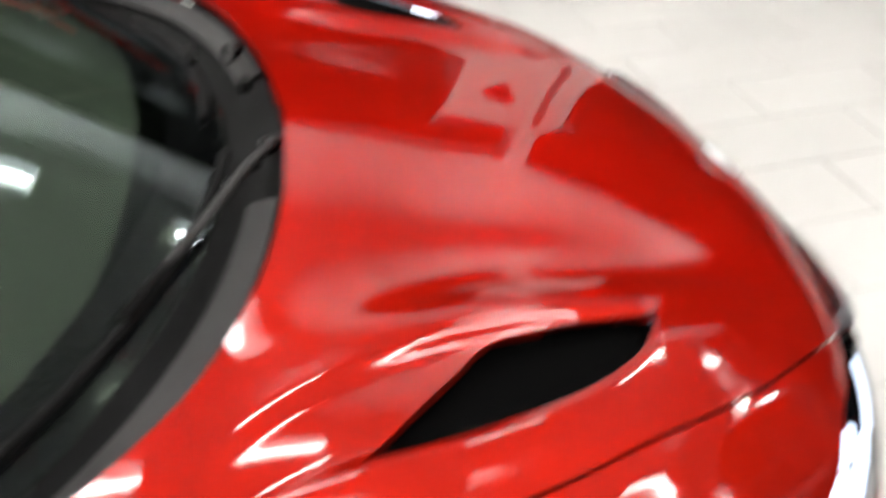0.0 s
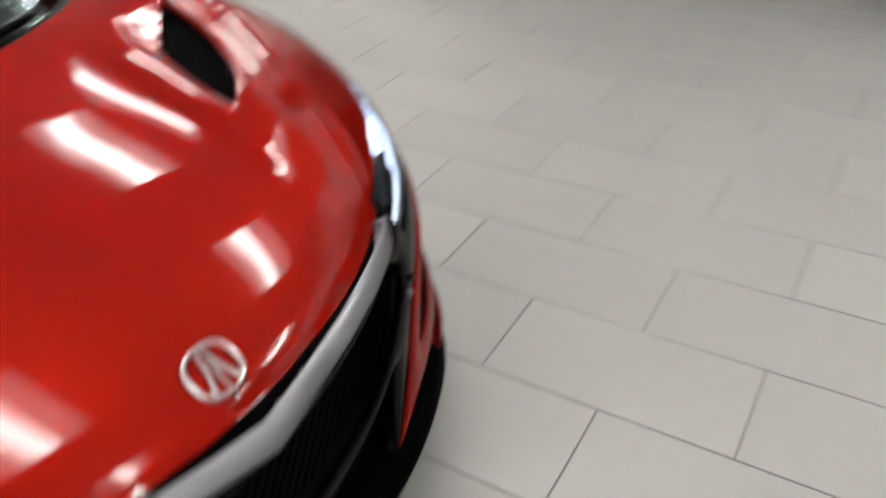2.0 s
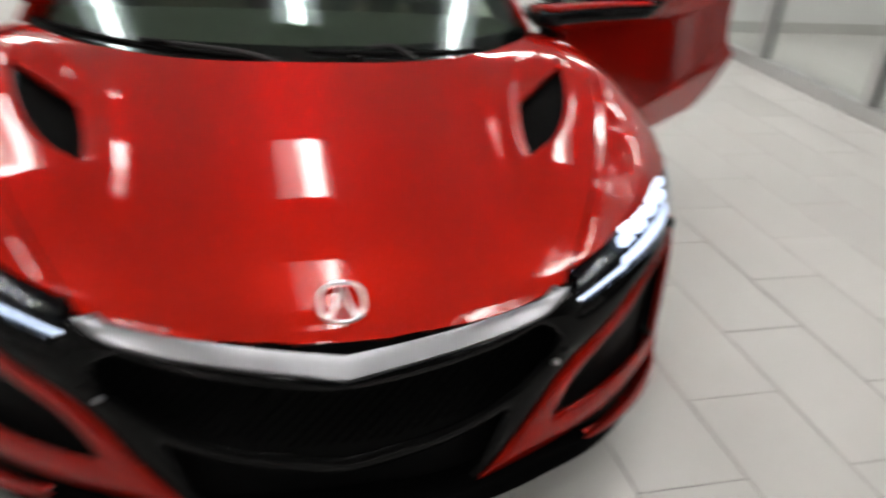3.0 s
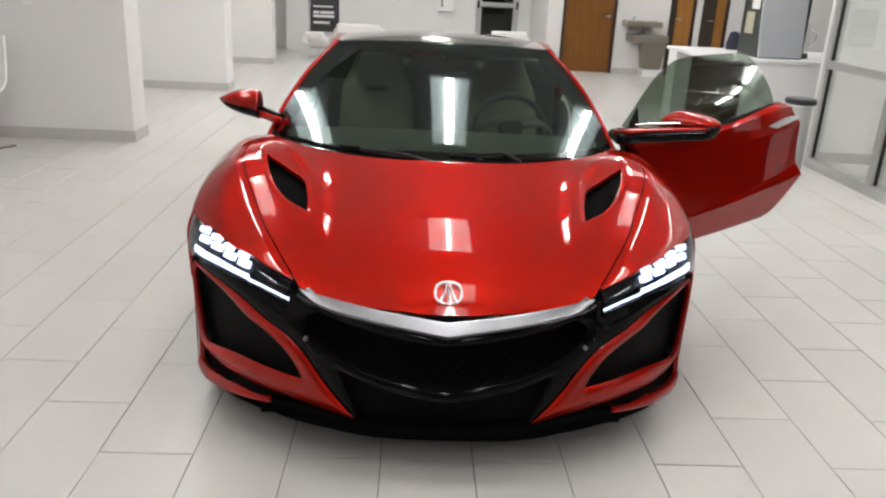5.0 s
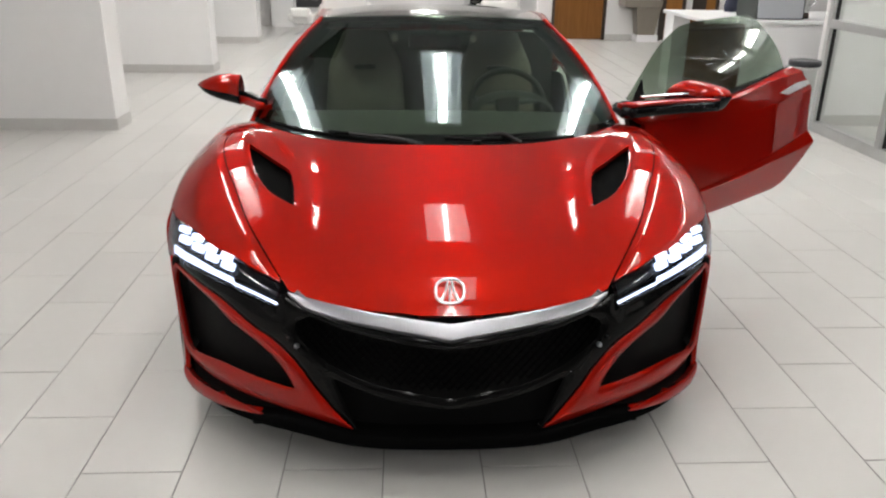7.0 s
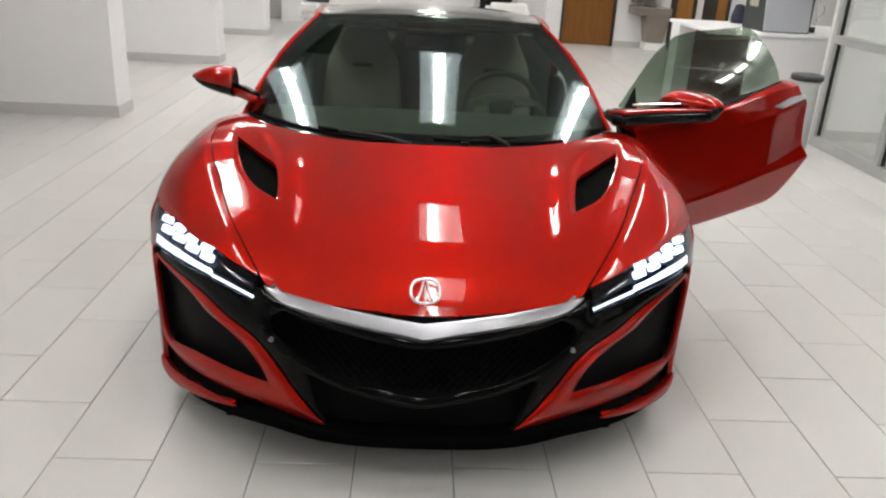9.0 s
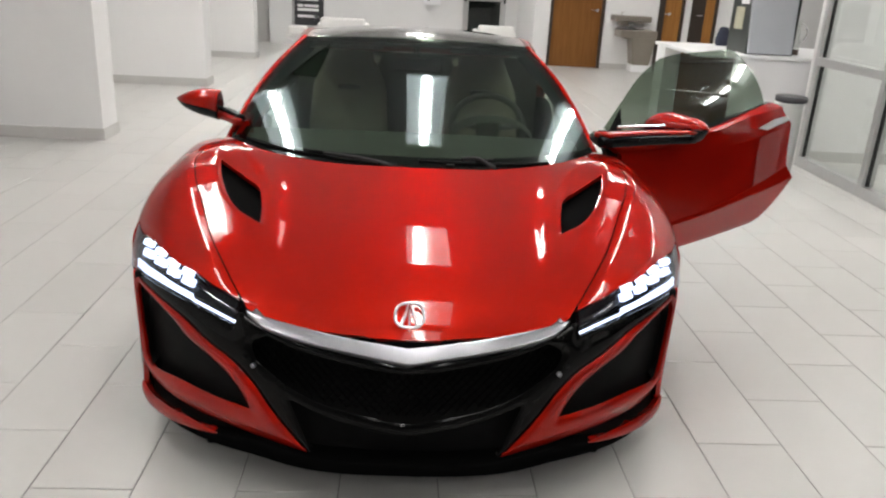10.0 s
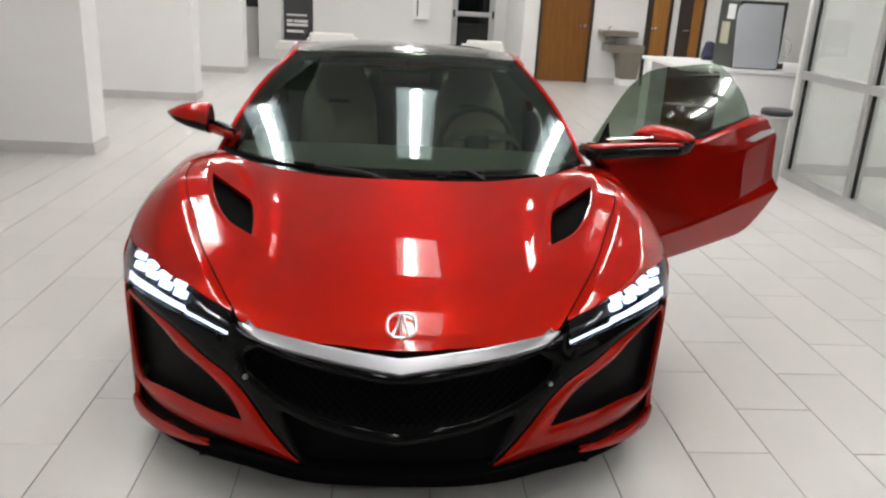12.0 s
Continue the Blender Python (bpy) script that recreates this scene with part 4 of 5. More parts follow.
part("windshield_border", shell("windshield_border", loft(band + (0, 0.004, -0.004), head + (0, 0.004, -0.004), 4, 0.002, (0, -0.3, 0.95)), 0.002, (0, -0.3, 1)), PIANO, car)

# roof: black panel over red side rails that start as the windshield pillars
roof_y = (1.90, 2.15, 2.4, 2.7, 3.0)
roof_mid = spline(roof_y, (1.186, 1.206, 1.214, 1.198, 1.155))
roof_side = spline(roof_y, (1.146, 1.165, 1.172, 1.158, 1.115))
roof_wide = spline(roof_y, (0.535, 0.56, 0.57, 0.565, 0.54))


def roof_fn(U, V):
    y = 1.902 + U * 1.095 + 0.070 * (1 - U) * V**2
    return np.stack([V * roof_wide(y), y, roof_mid(y) + (roof_side(y) - roof_mid(y)) * np.abs(V) ** 2.2], -1)


part("roof", shell("roof", grid(roof_fn, np.linspace(0, 1, 24), np.linspace(-1, 1, 31)), 0.01), ROOF, car, "gloss black roof panel")
pillar_pts = [base_half[-1] + (0.012, 0.02, 0.005), glass_row(0.33)[-1] + (0.014, 0.012, 0.0), glass_row(0.66)[-1] + (0.016, 0.008, 0.0), head_half[-1] + (0.02, 0.0, 0.0)]
pillar = curve(pillar_pts, 24)
rows = [[p + (-0.016, -0.008, 0.003), p + (0.0, -0.010, 0.005), p + (0.013, 0.008, -0.006), p + (0.013, 0.05, -0.035), p + (-0.02, 0.05, -0.03)] for p in pillar]
both("windshield_pillar", strip("windshield_pillar", rows, closed=True), RED, "red windshield pillar")
trim_rows = [[p + (-0.015, 0.045, -0.03), p + (-0.04, 0.10, -0.045), p + (-0.03, 0.16, -0.08)] for p in pillar]
both("pillar_trim", strip("pillar_trim", trim_rows), DASH)
rail_y = np.linspace(2.0, 3.5, 20)
rail = np.c_[roof_wide(np.minimum(rail_y, 3.0)) + 0.02 + np.maximum(rail_y - 3.0, 0) * 0.10, rail_y, roof_side(np.minimum(rail_y, 3.0)) - np.maximum(rail_y - 3.0, 0) * 0.42]
rows = [[p + (-0.02, 0, 0.004), p + (0.010, 0, 0.004), p + (0.032, 0, -0.02), p + (0.03, 0, -0.05), p + (-0.02, 0, -0.04)] for p in rail]
both("roof_rail", strip("roof_rail", rows, closed=True), RED)

# a grey plastic panel along each side of the cowl, next to the hood
fine_a, fine_b = curve(cowl_a, 120), curve(cowl_b, 120)
outer = fine_a[:, 0] > 0.20
panel_a, panel_b = fine_a[outer] + 0.06 * (fine_b - fine_a)[outer], fine_a[outer] + 0.50 * (fine_b - fine_a)[outer]
both("cowl_panel", shell("cowl_panel", loft(panel_a + (0, 0, 0.006), panel_b + (0, 0, 0.006), 6, 0.002, (0, 0, 1)), 0.008), COWL, "dark grey grained cowl panel")
for x in (-0.12, 0.14):
    part("washer_nozzle", box_bm(x - 0.016, x + 0.016, 0.905, 0.925, 0.795, 0.815, 0.004), MATTE, car)

# wipers: a blade with its rubber, a tapering arm and a pivot cap
fine = curve(base_half, 200)
for x0, x1 in ((-0.70, -0.06), (0.02, 0.56)):
    xs = np.linspace(x0, x1, 18)
    along = np.linspace(0, 1, 18)
    y = np.interp(np.abs(xs), fine[:, 0], fine[:, 1]) + 0.012 + 0.030 * (1 - along)
    spine = np.c_[xs, y, glass_z(xs, y) + 0.030]
    rows = [[p + (0, -0.012, -0.004), p + (0, -0.004, 0.006), p + (0, 0.006, 0.003), p + (0, 0.004, -0.010), p + (0, -0.002, -0.012)] for p in spine]
    wip = part("wiper", strip("wiper", rows, closed=True), MATTE, car, "black windshield wiper")
    arm = np.array([spine[8] + (0, -0.004, 0.012), spine[11] + (0.015, -0.030, 0.020), spine[14] + (0.030, -0.058, 0.018), spine[16] + (0.05, -0.085, 0.0)])
    if x0 > 0:
        arm = np.array([(0.180, 0.935, 0.832), (0.240, 0.930, 0.839), (0.276, 0.928, 0.823), (0.312, 0.925, 0.803)])
    part("wiper_arm", tube(curve(arm, 14), np.linspace(0.006, 0.009, 14), 8), COWL, wip)
    part("wiper_pivot", cyl_bm(0.020, 0.022, Matrix.Translation((arm[-1] + (0.004, 0.008, -0.010)).tolist()), bevel=0.005), PIANO, wip)
    part("wiper_clip", tube([spine[7] + (0, -0.004, 0.012), spine[9] + (0.008, -0.014, 0.016)], 0.008, 8), MATTE, wip)
    part("rubber", tube(curve(spine + (0, 0.002, -0.014), 24), 0.003, 5), RUBBER, wip)

# ---- the car: doors, built along local y with local x outward, hung at the front edge ----
HINGE = (0.93, 1.25)
crease_z = spline((0, 0.39, 0.69, 0.89, 1.05, 1.22), (0.425, 0.453, 0.493, 0.530, 0.557, 0.593))
ledge_z = spline((0, 0.55, 0.72, 0.88, 1.04, 1.18), (0.010, 0.012, 0.018, 0.026, 0.042, 0.058))
shoulder_z = spline((0, 0.31, 0.57, 0.71, 0.935, 1.07, 1.18), (0.815, 0.800, 0.766, 0.786, 0.817, 0.837, 0.860))
belt_z = spline((-0.1, 0.3, 0.63, 0.785, 0.985, 1.15), (0.890, 0.877, 0.883, 0.908, 0.940, 0.961))


def door_fn(U, V):
    """U along the door, V counts the folds: sill, crease, ledge over the crease, shoulder, belt, belt roll."""
    d = U[:, 0]
    zc, zs, zb, ledge = crease_z(d), shoulder_z(d), belt_z(d), ledge_z(d)
    z0 = 0.236 + 0.10 * np.maximum(0, d - 0.2)
    rim = -0.112 - (zb - 0.93) * 0.72 - 0.10 * (d - 0.6) ** 2
    keys_z = np.stack([z0, z0 + 0.05, zc, zc + ledge, (zc + ledge) * 0.45 + zs * 0.55, zs, zb - 0.012, zb - 0.001, zb], -1)
    one = np.ones_like(d)
    keys_w = np.stack([-0.080 * one, -0.056 * one, -0.004 * one, -0.004 - ledge * 0.55, -0.022 - ledge * 0.38, -0.036 - ledge * 0.20, np.maximum(rim + 0.030, -0.085), rim + 0.016, rim], -1)
    out = np.empty(U.shape + (3,))
    for i in range(len(d)):
        k = np.arange(9)
        out[i] = np.stack([np.interp(V[i], k, keys_w[i]), np.full(V.shape[1], d[i]), np.interp(V[i], k, keys_z[i])], -1)
    return out


FOLDS = np.unique(np.round(np.r_[np.linspace(0, 8, 41), [k + e for k in range(1, 8) for e in (-0.06, 0.06)]], 3))
door_line = inside_distance(outline([(-0.02, 0.243), (0.20, 0.245)], curve(((0.20, 0.245), (0.455, 0.292), (0.687, 0.313), (1.017, 0.350)), 12), curve(((1.017, 0.350), (1.06, 0.370), (1.163, 0.483), (1.222, 0.590)), 12),
                                    curve(((1.222, 0.590), (1.196, 0.664), (1.188, 0.789), (1.186, 0.872)), 12), curve(((1.186, 0.872), (1.146, 0.923), (1.136, 0.985)), 8), [(1.136, 0.985), (-0.10, 1.0)], [(-0.10, 1.0), (-0.10, 0.86)], [(-0.10, 0.86), (-0.02, 0.80)], [(-0.02, 0.80), (-0.02, 0.243)]))
DOOR_SHEET = clip(grid(door_fn, np.linspace(-0.12, 1.25, 90), FOLDS), lambda P: door_line(P[:, 1:]))
handle_line = inside_distance(np.array([(0.934, 0.858), (1.068, 0.895), (1.160, 0.905), (1.168, 0.885), (1.076, 0.864), (0.996, 0.846)]))
HANDLE_SHEET = clip(grid(door_fn, np.linspace(0.88, 1.20, 60), np.linspace(4.5, 7.4, 50)), lambda P: handle_line(P[:, 1:]))
glass_line = outline(curve(((-0.045, -0.104, 0.90), (0.085, -0.182, 0.985), (0.30, -0.29, 1.095), (0.50, -0.35, 1.160)), 14),
                     curve(((0.50, -0.35, 1.160), (0.62, -0.38, 1.176), (0.85, -0.393, 1.186), (1.11, -0.388, 1.194)), 16),
                     curve(((1.11, -0.388, 1.194), (1.155, -0.38, 1.182), (1.168, -0.37, 1.15)), 6),
                     curve(((1.168, -0.37, 1.15), (1.14, -0.25, 1.04), (1.085, -0.14, 0.935)), 8),
                     curve(((1.085, -0.14, 0.935), (0.6, -0.095, 0.87), (-0.045, -0.104, 0.87)), 12))
glass_plan = inside_distance(np.c_[glass_line[:, 0], glass_line[:, 2]])
GLASS_SHEET = clip(grid(lambda U, V: np.stack([-0.12 - (V - 0.93) * 0.72 - 1.6 * np.maximum(V - 0.93, 0) ** 2 - 0.10 * (U - 0.6) ** 2, U, V], -1), np.linspace(-0.06, 1.22, 60), np.linspace(0.86, 1.20, 26)), lambda P: glass_plan(P[:, 1:]))


# the mirror pods: the driver's swells near its arm, the passenger's is cut off tall at its inner end
PODS = {
    1: dict(top=spline((0, 0.08, 0.25, 0.45, 0.68, 0.86, 0.95, 1), (0.006, 0.030, 0.056, 0.054, 0.044, 0.032, 0.020, 0.006)),
            low=spline((0, 0.3, 0.7, 0.93, 1), (0.040, 0.054, 0.055, 0.046, 0.010)), x=(-0.150, 0.268), z=(0.906, 0.015), deep=(0.035, 0.078)),
    -1: dict(top=spline((0, 0.25, 0.55, 0.82, 0.95, 1), (0.080, 0.076, 0.058, 0.030, 0.012, 0.004)),
             low=spline((0, 0.3, 0.65, 0.9, 1), (0.046, 0.044, 0.034, 0.016, 0.004)), x=(-0.095, 0.198), z=(0.905, 0.030), deep=(0.070, 0.075)),
}


def mirror_shell(side, cut, reach):
    """The wedge-shaped mirror pod; cut -1: its red upper shell, 1: its black lower shell."""
    pod, rows = PODS[side], []
    deep = spline((0, 0.15, 0.5, 0.85, 1), (pod["deep"][0], 0.066, pod["deep"][1], 0.058, 0.020))
    for u in np.linspace(0, 1, 26):
        x = reach + pod["x"][0] + pod["x"][1] * u
        h, d = float(pod["top" if cut < 0 else "low"](u)), float(deep(u))
        row = []
        for k in range(19):
            a = math.pi * k / 18
            c, sn = math.cos(a), math.sin(a)
            row.append((x, 0.25 + 0.06 * u - d * math.copysign(abs(c) ** 0.9, c), pod["z"][0] + pod["z"][1] * u - cut * h * sn ** 0.7 - 0.003 * (cut > 0)))
        rows.append(row)
    ends = [[(np.mean([p[0] for p in r]), np.mean([p[1] for p in r]), pod["z"][0] + pod["z"][1] * u)] * 19 for r, u in ((rows[0], 0), (rows[-1], 1))]
    return strip("mirror_shell", [ends[0]] + rows + [ends[1]])


def car_door(side, m, label, reach=0.0):
    """A door with its window, mirror, handle and inner card. side 1: as built, -1: mirrored."""
    fix = (lambda me: me) if side > 0 else flip
    skin_ = DOOR_SHEET if side > 0 else clip(DOOR_SHEET, lambda P: np.maximum(0.10 - P[:, 1], -1) * np.clip((P[:, 2] - 0.80) / 0.02, 0.01, 1))
    d = part("door", fix(shell("door_skin", skin_, 0.02, (1, 0, 0))), RED, car, label)
    d.matrix_basis = m
    start = -1.0 if side > 0 else 0.34
    card = clip(DOOR_SHEET, lambda P: start - P[:, 1])
    inner = (card[0] * (0.25, 1, 1) + (-0.115, 0, 0), card[1])
    part("door_card", fix(shell("door_card", inner, 0.03, (1, 0, 0))), DASH, d, "dark inner door trim")
    win = part("window", fix(shell("window", clip(GLASS_SHEET, lambda P: start + 0.06 - P[:, 1]), 0.004, (1, 0, 0))), SIDE_GLASS, d, "green tinted door glass")
    win.visible_shadow = False
    seal = [(w_, dd, belt_z(dd) + 0.004) for dd, w_ in zip(np.linspace(max(start, -0.08), 1.12, 24), [-0.114 - (belt_z(q) - 0.93) * 0.72 - 0.10 * (q - 0.6) ** 2 for q in np.linspace(max(start, -0.08), 1.12, 24)])]
    part("belt_seal", fix(tube(seal, 0.003, 6)), MATTE, d)
    tri = strip("mirror_corner", [[(-0.096, -0.055, 0.893), (-0.165, 0.062, 0.968)], [(-0.094, 0.024, 0.893), (-0.163, 0.070, 0.973)]])
    if side > 0:
        part("mirror_corner", fix(tri), PIANO, d)
    pod = part("mirror", fix(mirror_shell(side, -1, reach)), RED, d, "red door mirror with a black underside")
    part("mirror_base", fix(mirror_shell(side, 1, reach)), PIANO, pod)
    t_ = np.linspace(0, 1, 16)

    def bar(lo, hi, half, path):
        rows = []
        for (x, y), a, b, w_ in zip(path, lo, hi, half):
            rows.append([(x + w_ * math.copysign(abs(math.cos(q)) ** 0.5, math.cos(q)), y, (a + b) / 2 + (b - a) / 2 * math.copysign(abs(math.sin(q)) ** 0.5, math.sin(q))) for q in np.linspace(0, 2 * math.pi, 17)[:-1]])
        ends = [[tuple(np.mean(r, axis=0))] * 16 for r in (rows[0], rows[-1])]
        return strip("mirror_arm", [ends[0]] + rows + [ends[1]], closed=True)

    if side > 0:
        path = curve(((-0.042, -0.135), (-0.030, -0.05), (-0.005, 0.04), (0.035, 0.15), (0.085, 0.265)), 16)
        part("mirror_arm", fix(bar(0.840 + 0.018 * t_, 0.888 + 0.012 * t_, 0.034 - 0.006 * t_, path)), PIANO, pod)
        part("mirror_arm_cap", fix(bar(0.889 + 0.012 * t_, 0.906 + 0.010 * t_, 0.032 - 0.006 * t_, path)), RED, pod)
        part("arm_trim", fix(tube(np.c_[path[3:12] - (0.02, 0), 0.921 + 0.010 * t_[3:12]], 0.005, 8)), CHROME, pod, "bright metal strip")
        under = [(reach - 0.150 + 0.268 * u, 0.25 + 0.06 * u - 0.070 + 0.040 * max(0, u - 0.75) * 2, 0.906 + 0.015 * u - 0.036 + 0.012 * max(0, u - 0.7) * 2) for u in np.linspace(0.45, 0.93, 14)]
        part("underside_trim", tube(under, np.r_[0.002, np.full(12, 0.006), 0.002], 8), BADGE, pod, "thin bright strip on the underside")
    else:
        path = curve(((-0.060, 0.10), (-0.01, 0.17), (0.03, 0.215), (0.085, 0.25)), 16)
        part("mirror_arm", fix(bar(0.872 + 0.006 * t_, 0.906 + 0.010 * t_, 0.020 + 0.012 * t_, path + (0, 0.022))), PIANO, pod)
        part("mirror_arm_cap", fix(bar(0.862 + 0.006 * t_, 0.893 + 0.008 * t_, 0.020 + 0.010 * t_, path + (0, -0.012))), RED, pod)
        part("inner_face", fix(strip("inner_face", [[(0.052, 0.25 - 0.072 * c_ * k_, 0.902 + (0.078 if s_ > 0 else 0.042) * s_ * k_) for c_, s_ in ((math.cos(q), math.sin(q)) for q in np.linspace(0, 2 * math.pi, 25))] for k_ in (0.02, 0.55, 0.96)])), PIANO, pod)
    part("mirror_glass", fix(strip("mirror_glass", [[(reach + 0.0 + x, 0.322 + 0.05 * (x + 0.1) / 0.2, z) for z in (0.885, 0.912, 0.942)] for x in (-0.07, 0.0, 0.06)])), CHROME, pod)
    part("handle", fix(shell("handle", (HANDLE_SHEET[0] + (0.007, 0, 0), HANDLE_SHEET[1]), 0.008, (1, 0, 0))), BADGE, d, "chrome wedge-shaped flush door handle")
    return d


car_door(1, pose(*HINGE, 0, 0, 0, -59), "open red driver door with a green tinted window")
car_door(-1, pose(-HINGE[0] + 0.12, HINGE[1], -0.02), "closed red passenger door", 0.15)

# ---- the car: sides and tail ----
side_y = (1.22, 1.7, 2.2, 2.8, 3.4, 4.0, 4.40)
side_rows = (
    ((0.80, 0.80), (0.90, 0.745), (0.95, 0.60), (0.93, 0.35), (0.90, 0.18)),
    ((0.80, 0.86), (0.88, 0.78), (0.92, 0.62), (0.88, 0.40), (0.92, 0.16)),
    ((0.78, 0.89), (0.89, 0.81), (0.93, 0.64), (0.89, 0.42), (0.94, 0.16)),
    ((0.70, 0.91), (0.86, 0.82), (0.95, 0.66), (0.945, 0.42), (0.95, 0.16)),
    ((0.68, 0.91), (0.85, 0.84), (0.965, 0.70), (0.968, 0.45), (0.94, 0.20)),
    ((0.70, 0.91), (0.86, 0.87), (0.94, 0.74), (0.95, 0.50), (0.90, 0.25)),
    ((0.60, 0.87), (0.78, 0.84), (0.86, 0.73), (0.86, 0.50), (0.80, 0.28)),
)
side_sections = np.stack([spline((0, 0.25, 0.5, 0.75, 1), r)(np.linspace(0, 1, 40)) for r in side_rows])


def side_fn(U, V):
    v = spline(side_y, side_sections.reshape(len(side_y), -1))(U[:, 0]).reshape(-1, 40, 2)
    return np.stack([v[..., 0], U, v[..., 1]], -1)


SIDE = grid(side_fn, np.linspace(1.22, 4.40, 110), np.linspace(0, 1, 40))
REAR_Y, REAR_R = 3.60, 0.345
quarter = lambda P: np.maximum(2.47 - P[:, 1] + 0.12 * (P[:, 2] - 0.55), -(np.hypot(P[:, 1] - REAR_Y, P[:, 2] - REAR_R) - 0.385))
both("rear_quarter", shell("rear_quarter", clip(SIDE, quarter), 0.012, (1, 0, 0)), RED, "red rear quarter panel")
sill = lambda P: np.maximum(np.maximum(P[:, 2] - 0.255 - 0.1 * np.maximum(P[:, 1] - 1.45, 0), P[:, 1] - 2.47), 1.36 - P[:, 1])
both("side_sill", shell("side_sill", clip(SIDE, sill), 0.03, (1, 0, 0)), MATTE, "black side sill")
both("fender_rear_edge", strip("fender_rear_edge", [[(0.80, 1.26, 0.79), (0.90, 1.245, 0.745)], [(0.86, 1.29, 0.5), (0.93, 1.275, 0.5)], [(0.86, 1.33, 0.22), (0.91, 1.32, 0.2)]]), RED)
deck_y = np.linspace(2.99, 4.42, 26)
deck_mid = spline((2.99, 3.4, 3.9, 4.42), (1.155, 1.06, 0.95, 0.905))
deck_wide = spline((2.99, 3.4, 3.9, 4.42), (0.56, 0.62, 0.68, 0.60))
deck_edge = spline((2.99, 3.4, 3.9, 4.42), (1.11, 0.99, 0.92, 0.87))
part("engine_cover", shell("engine_cover", grid(lambda U, V: np.stack([V * deck_wide(U), U, deck_mid(U) + (deck_edge(U) - deck_mid(U)) * V**2], -1), deck_y, np.linspace(-1, 1, 25)), 0.012), RED, car, "red rear deck")
tail_y = lambda x: 4.46 - 0.10 * x**2 - 0.12 * x**6
tail = grid(lambda U, V: np.stack([U, tail_y(U) - 0.05 * np.abs(V - 0.55) / 0.3, V], -1), np.linspace(-0.86, 0.86, 40), np.linspace(0.22, 0.88, 24))
part("rear_bumper", shell("rear_bumper", tail, 0.02, (0, 1, 0)), RED, car, "red rear bumper")
for s in (1, -1):
    lampb = [(s * x, tail_y(x) + 0.012, 0.70 + 0.01 * (x - 0.4)) for x in np.linspace(0.30, 0.80, 12)]
    part("tail_light", tube(lampb, 0.028, 8), material("dark_red_tail_lens", (0.12, 0.004, 0.004), 0.15, coat=0.8, vary=0.1), car, "dark red tail light")
part("rear_diffuser", box_bm(-0.62, 0.62, 4.15, 4.42, 0.14, 0.24, 0.02), MATTE, car, "black rear diffuser")

# bumper sides, from the face round to the wheel arch
zs_ = np.linspace(0.15, 0.538, 18)
limit_x = spline((0.15, 0.20, 0.258, 0.30, 0.36, 0.45, 0.515, 0.55), (0.846, 0.852, 0.852, 0.856, 0.868, 0.882, 0.897, 0.905))
rows = []
for z in zs_:
    x0 = float(limit_x(z))
    y0 = float(face(x0, z)) - 0.020
    y1 = WHEEL_Y - math.sqrt(max(ARCH**2 - (z - WHEEL_R) ** 2, 0.0))
    t = np.linspace(0, 1, 10)
    rows.append(np.c_[x0 + (0.925 - x0) * np.sin(t * math.pi / 2) ** 0.9, y0 + (y1 - y0) * t, np.full(10, z)])
R = np.array(rows)
i = (np.arange(17)[:, None] * 10 + np.arange(9)).ravel()
both("bumper_side", shell("bumper_side", (R.reshape(-1, 3), np.vstack([np.c_[i, i + 1, i + 11], np.c_[i, i + 11, i + 10]])), 0.015, (1, 0, 0)), RED)

# underbody and inner tub keep daylight out from below
part("underbody", join_bm(box_bm(-0.60, 0.60, 0.06, 0.62, 0.12, 0.15, 0.01), box_bm(-0.80, 0.80, 0.62, 4.30, 0.12, 0.15, 0.01)), MATTE, car)
part("front_tub", join_bm(box_bm(-0.60, 0.60, 0.14, 0.90, 0.15, 0.50), box_bm(-0.60, 0.60, 0.45, 0.88, 0.50, 0.62)), MATTE, car)
part("firewall", box_bm(-0.76, 0.76, 0.98, 1.28, 0.15, 0.70, 0.02), MATTE, car)
part("rear_bulkhead", box_bm(-0.72, 0.72, 2.62, 2.70, 0.15, 1.05, 0.02), DASH, car)


# ---- the car: wheels ----
def ring_profile(profile, seg=48):
    rows = []
    for k in range(seg):
        a = 2 * math.pi * k / seg
        rows.append([(w_, r * math.cos(a), r * math.sin(a)) for r, w_ in profile])
    rows.append(rows[0])
    return strip("ring", rows)


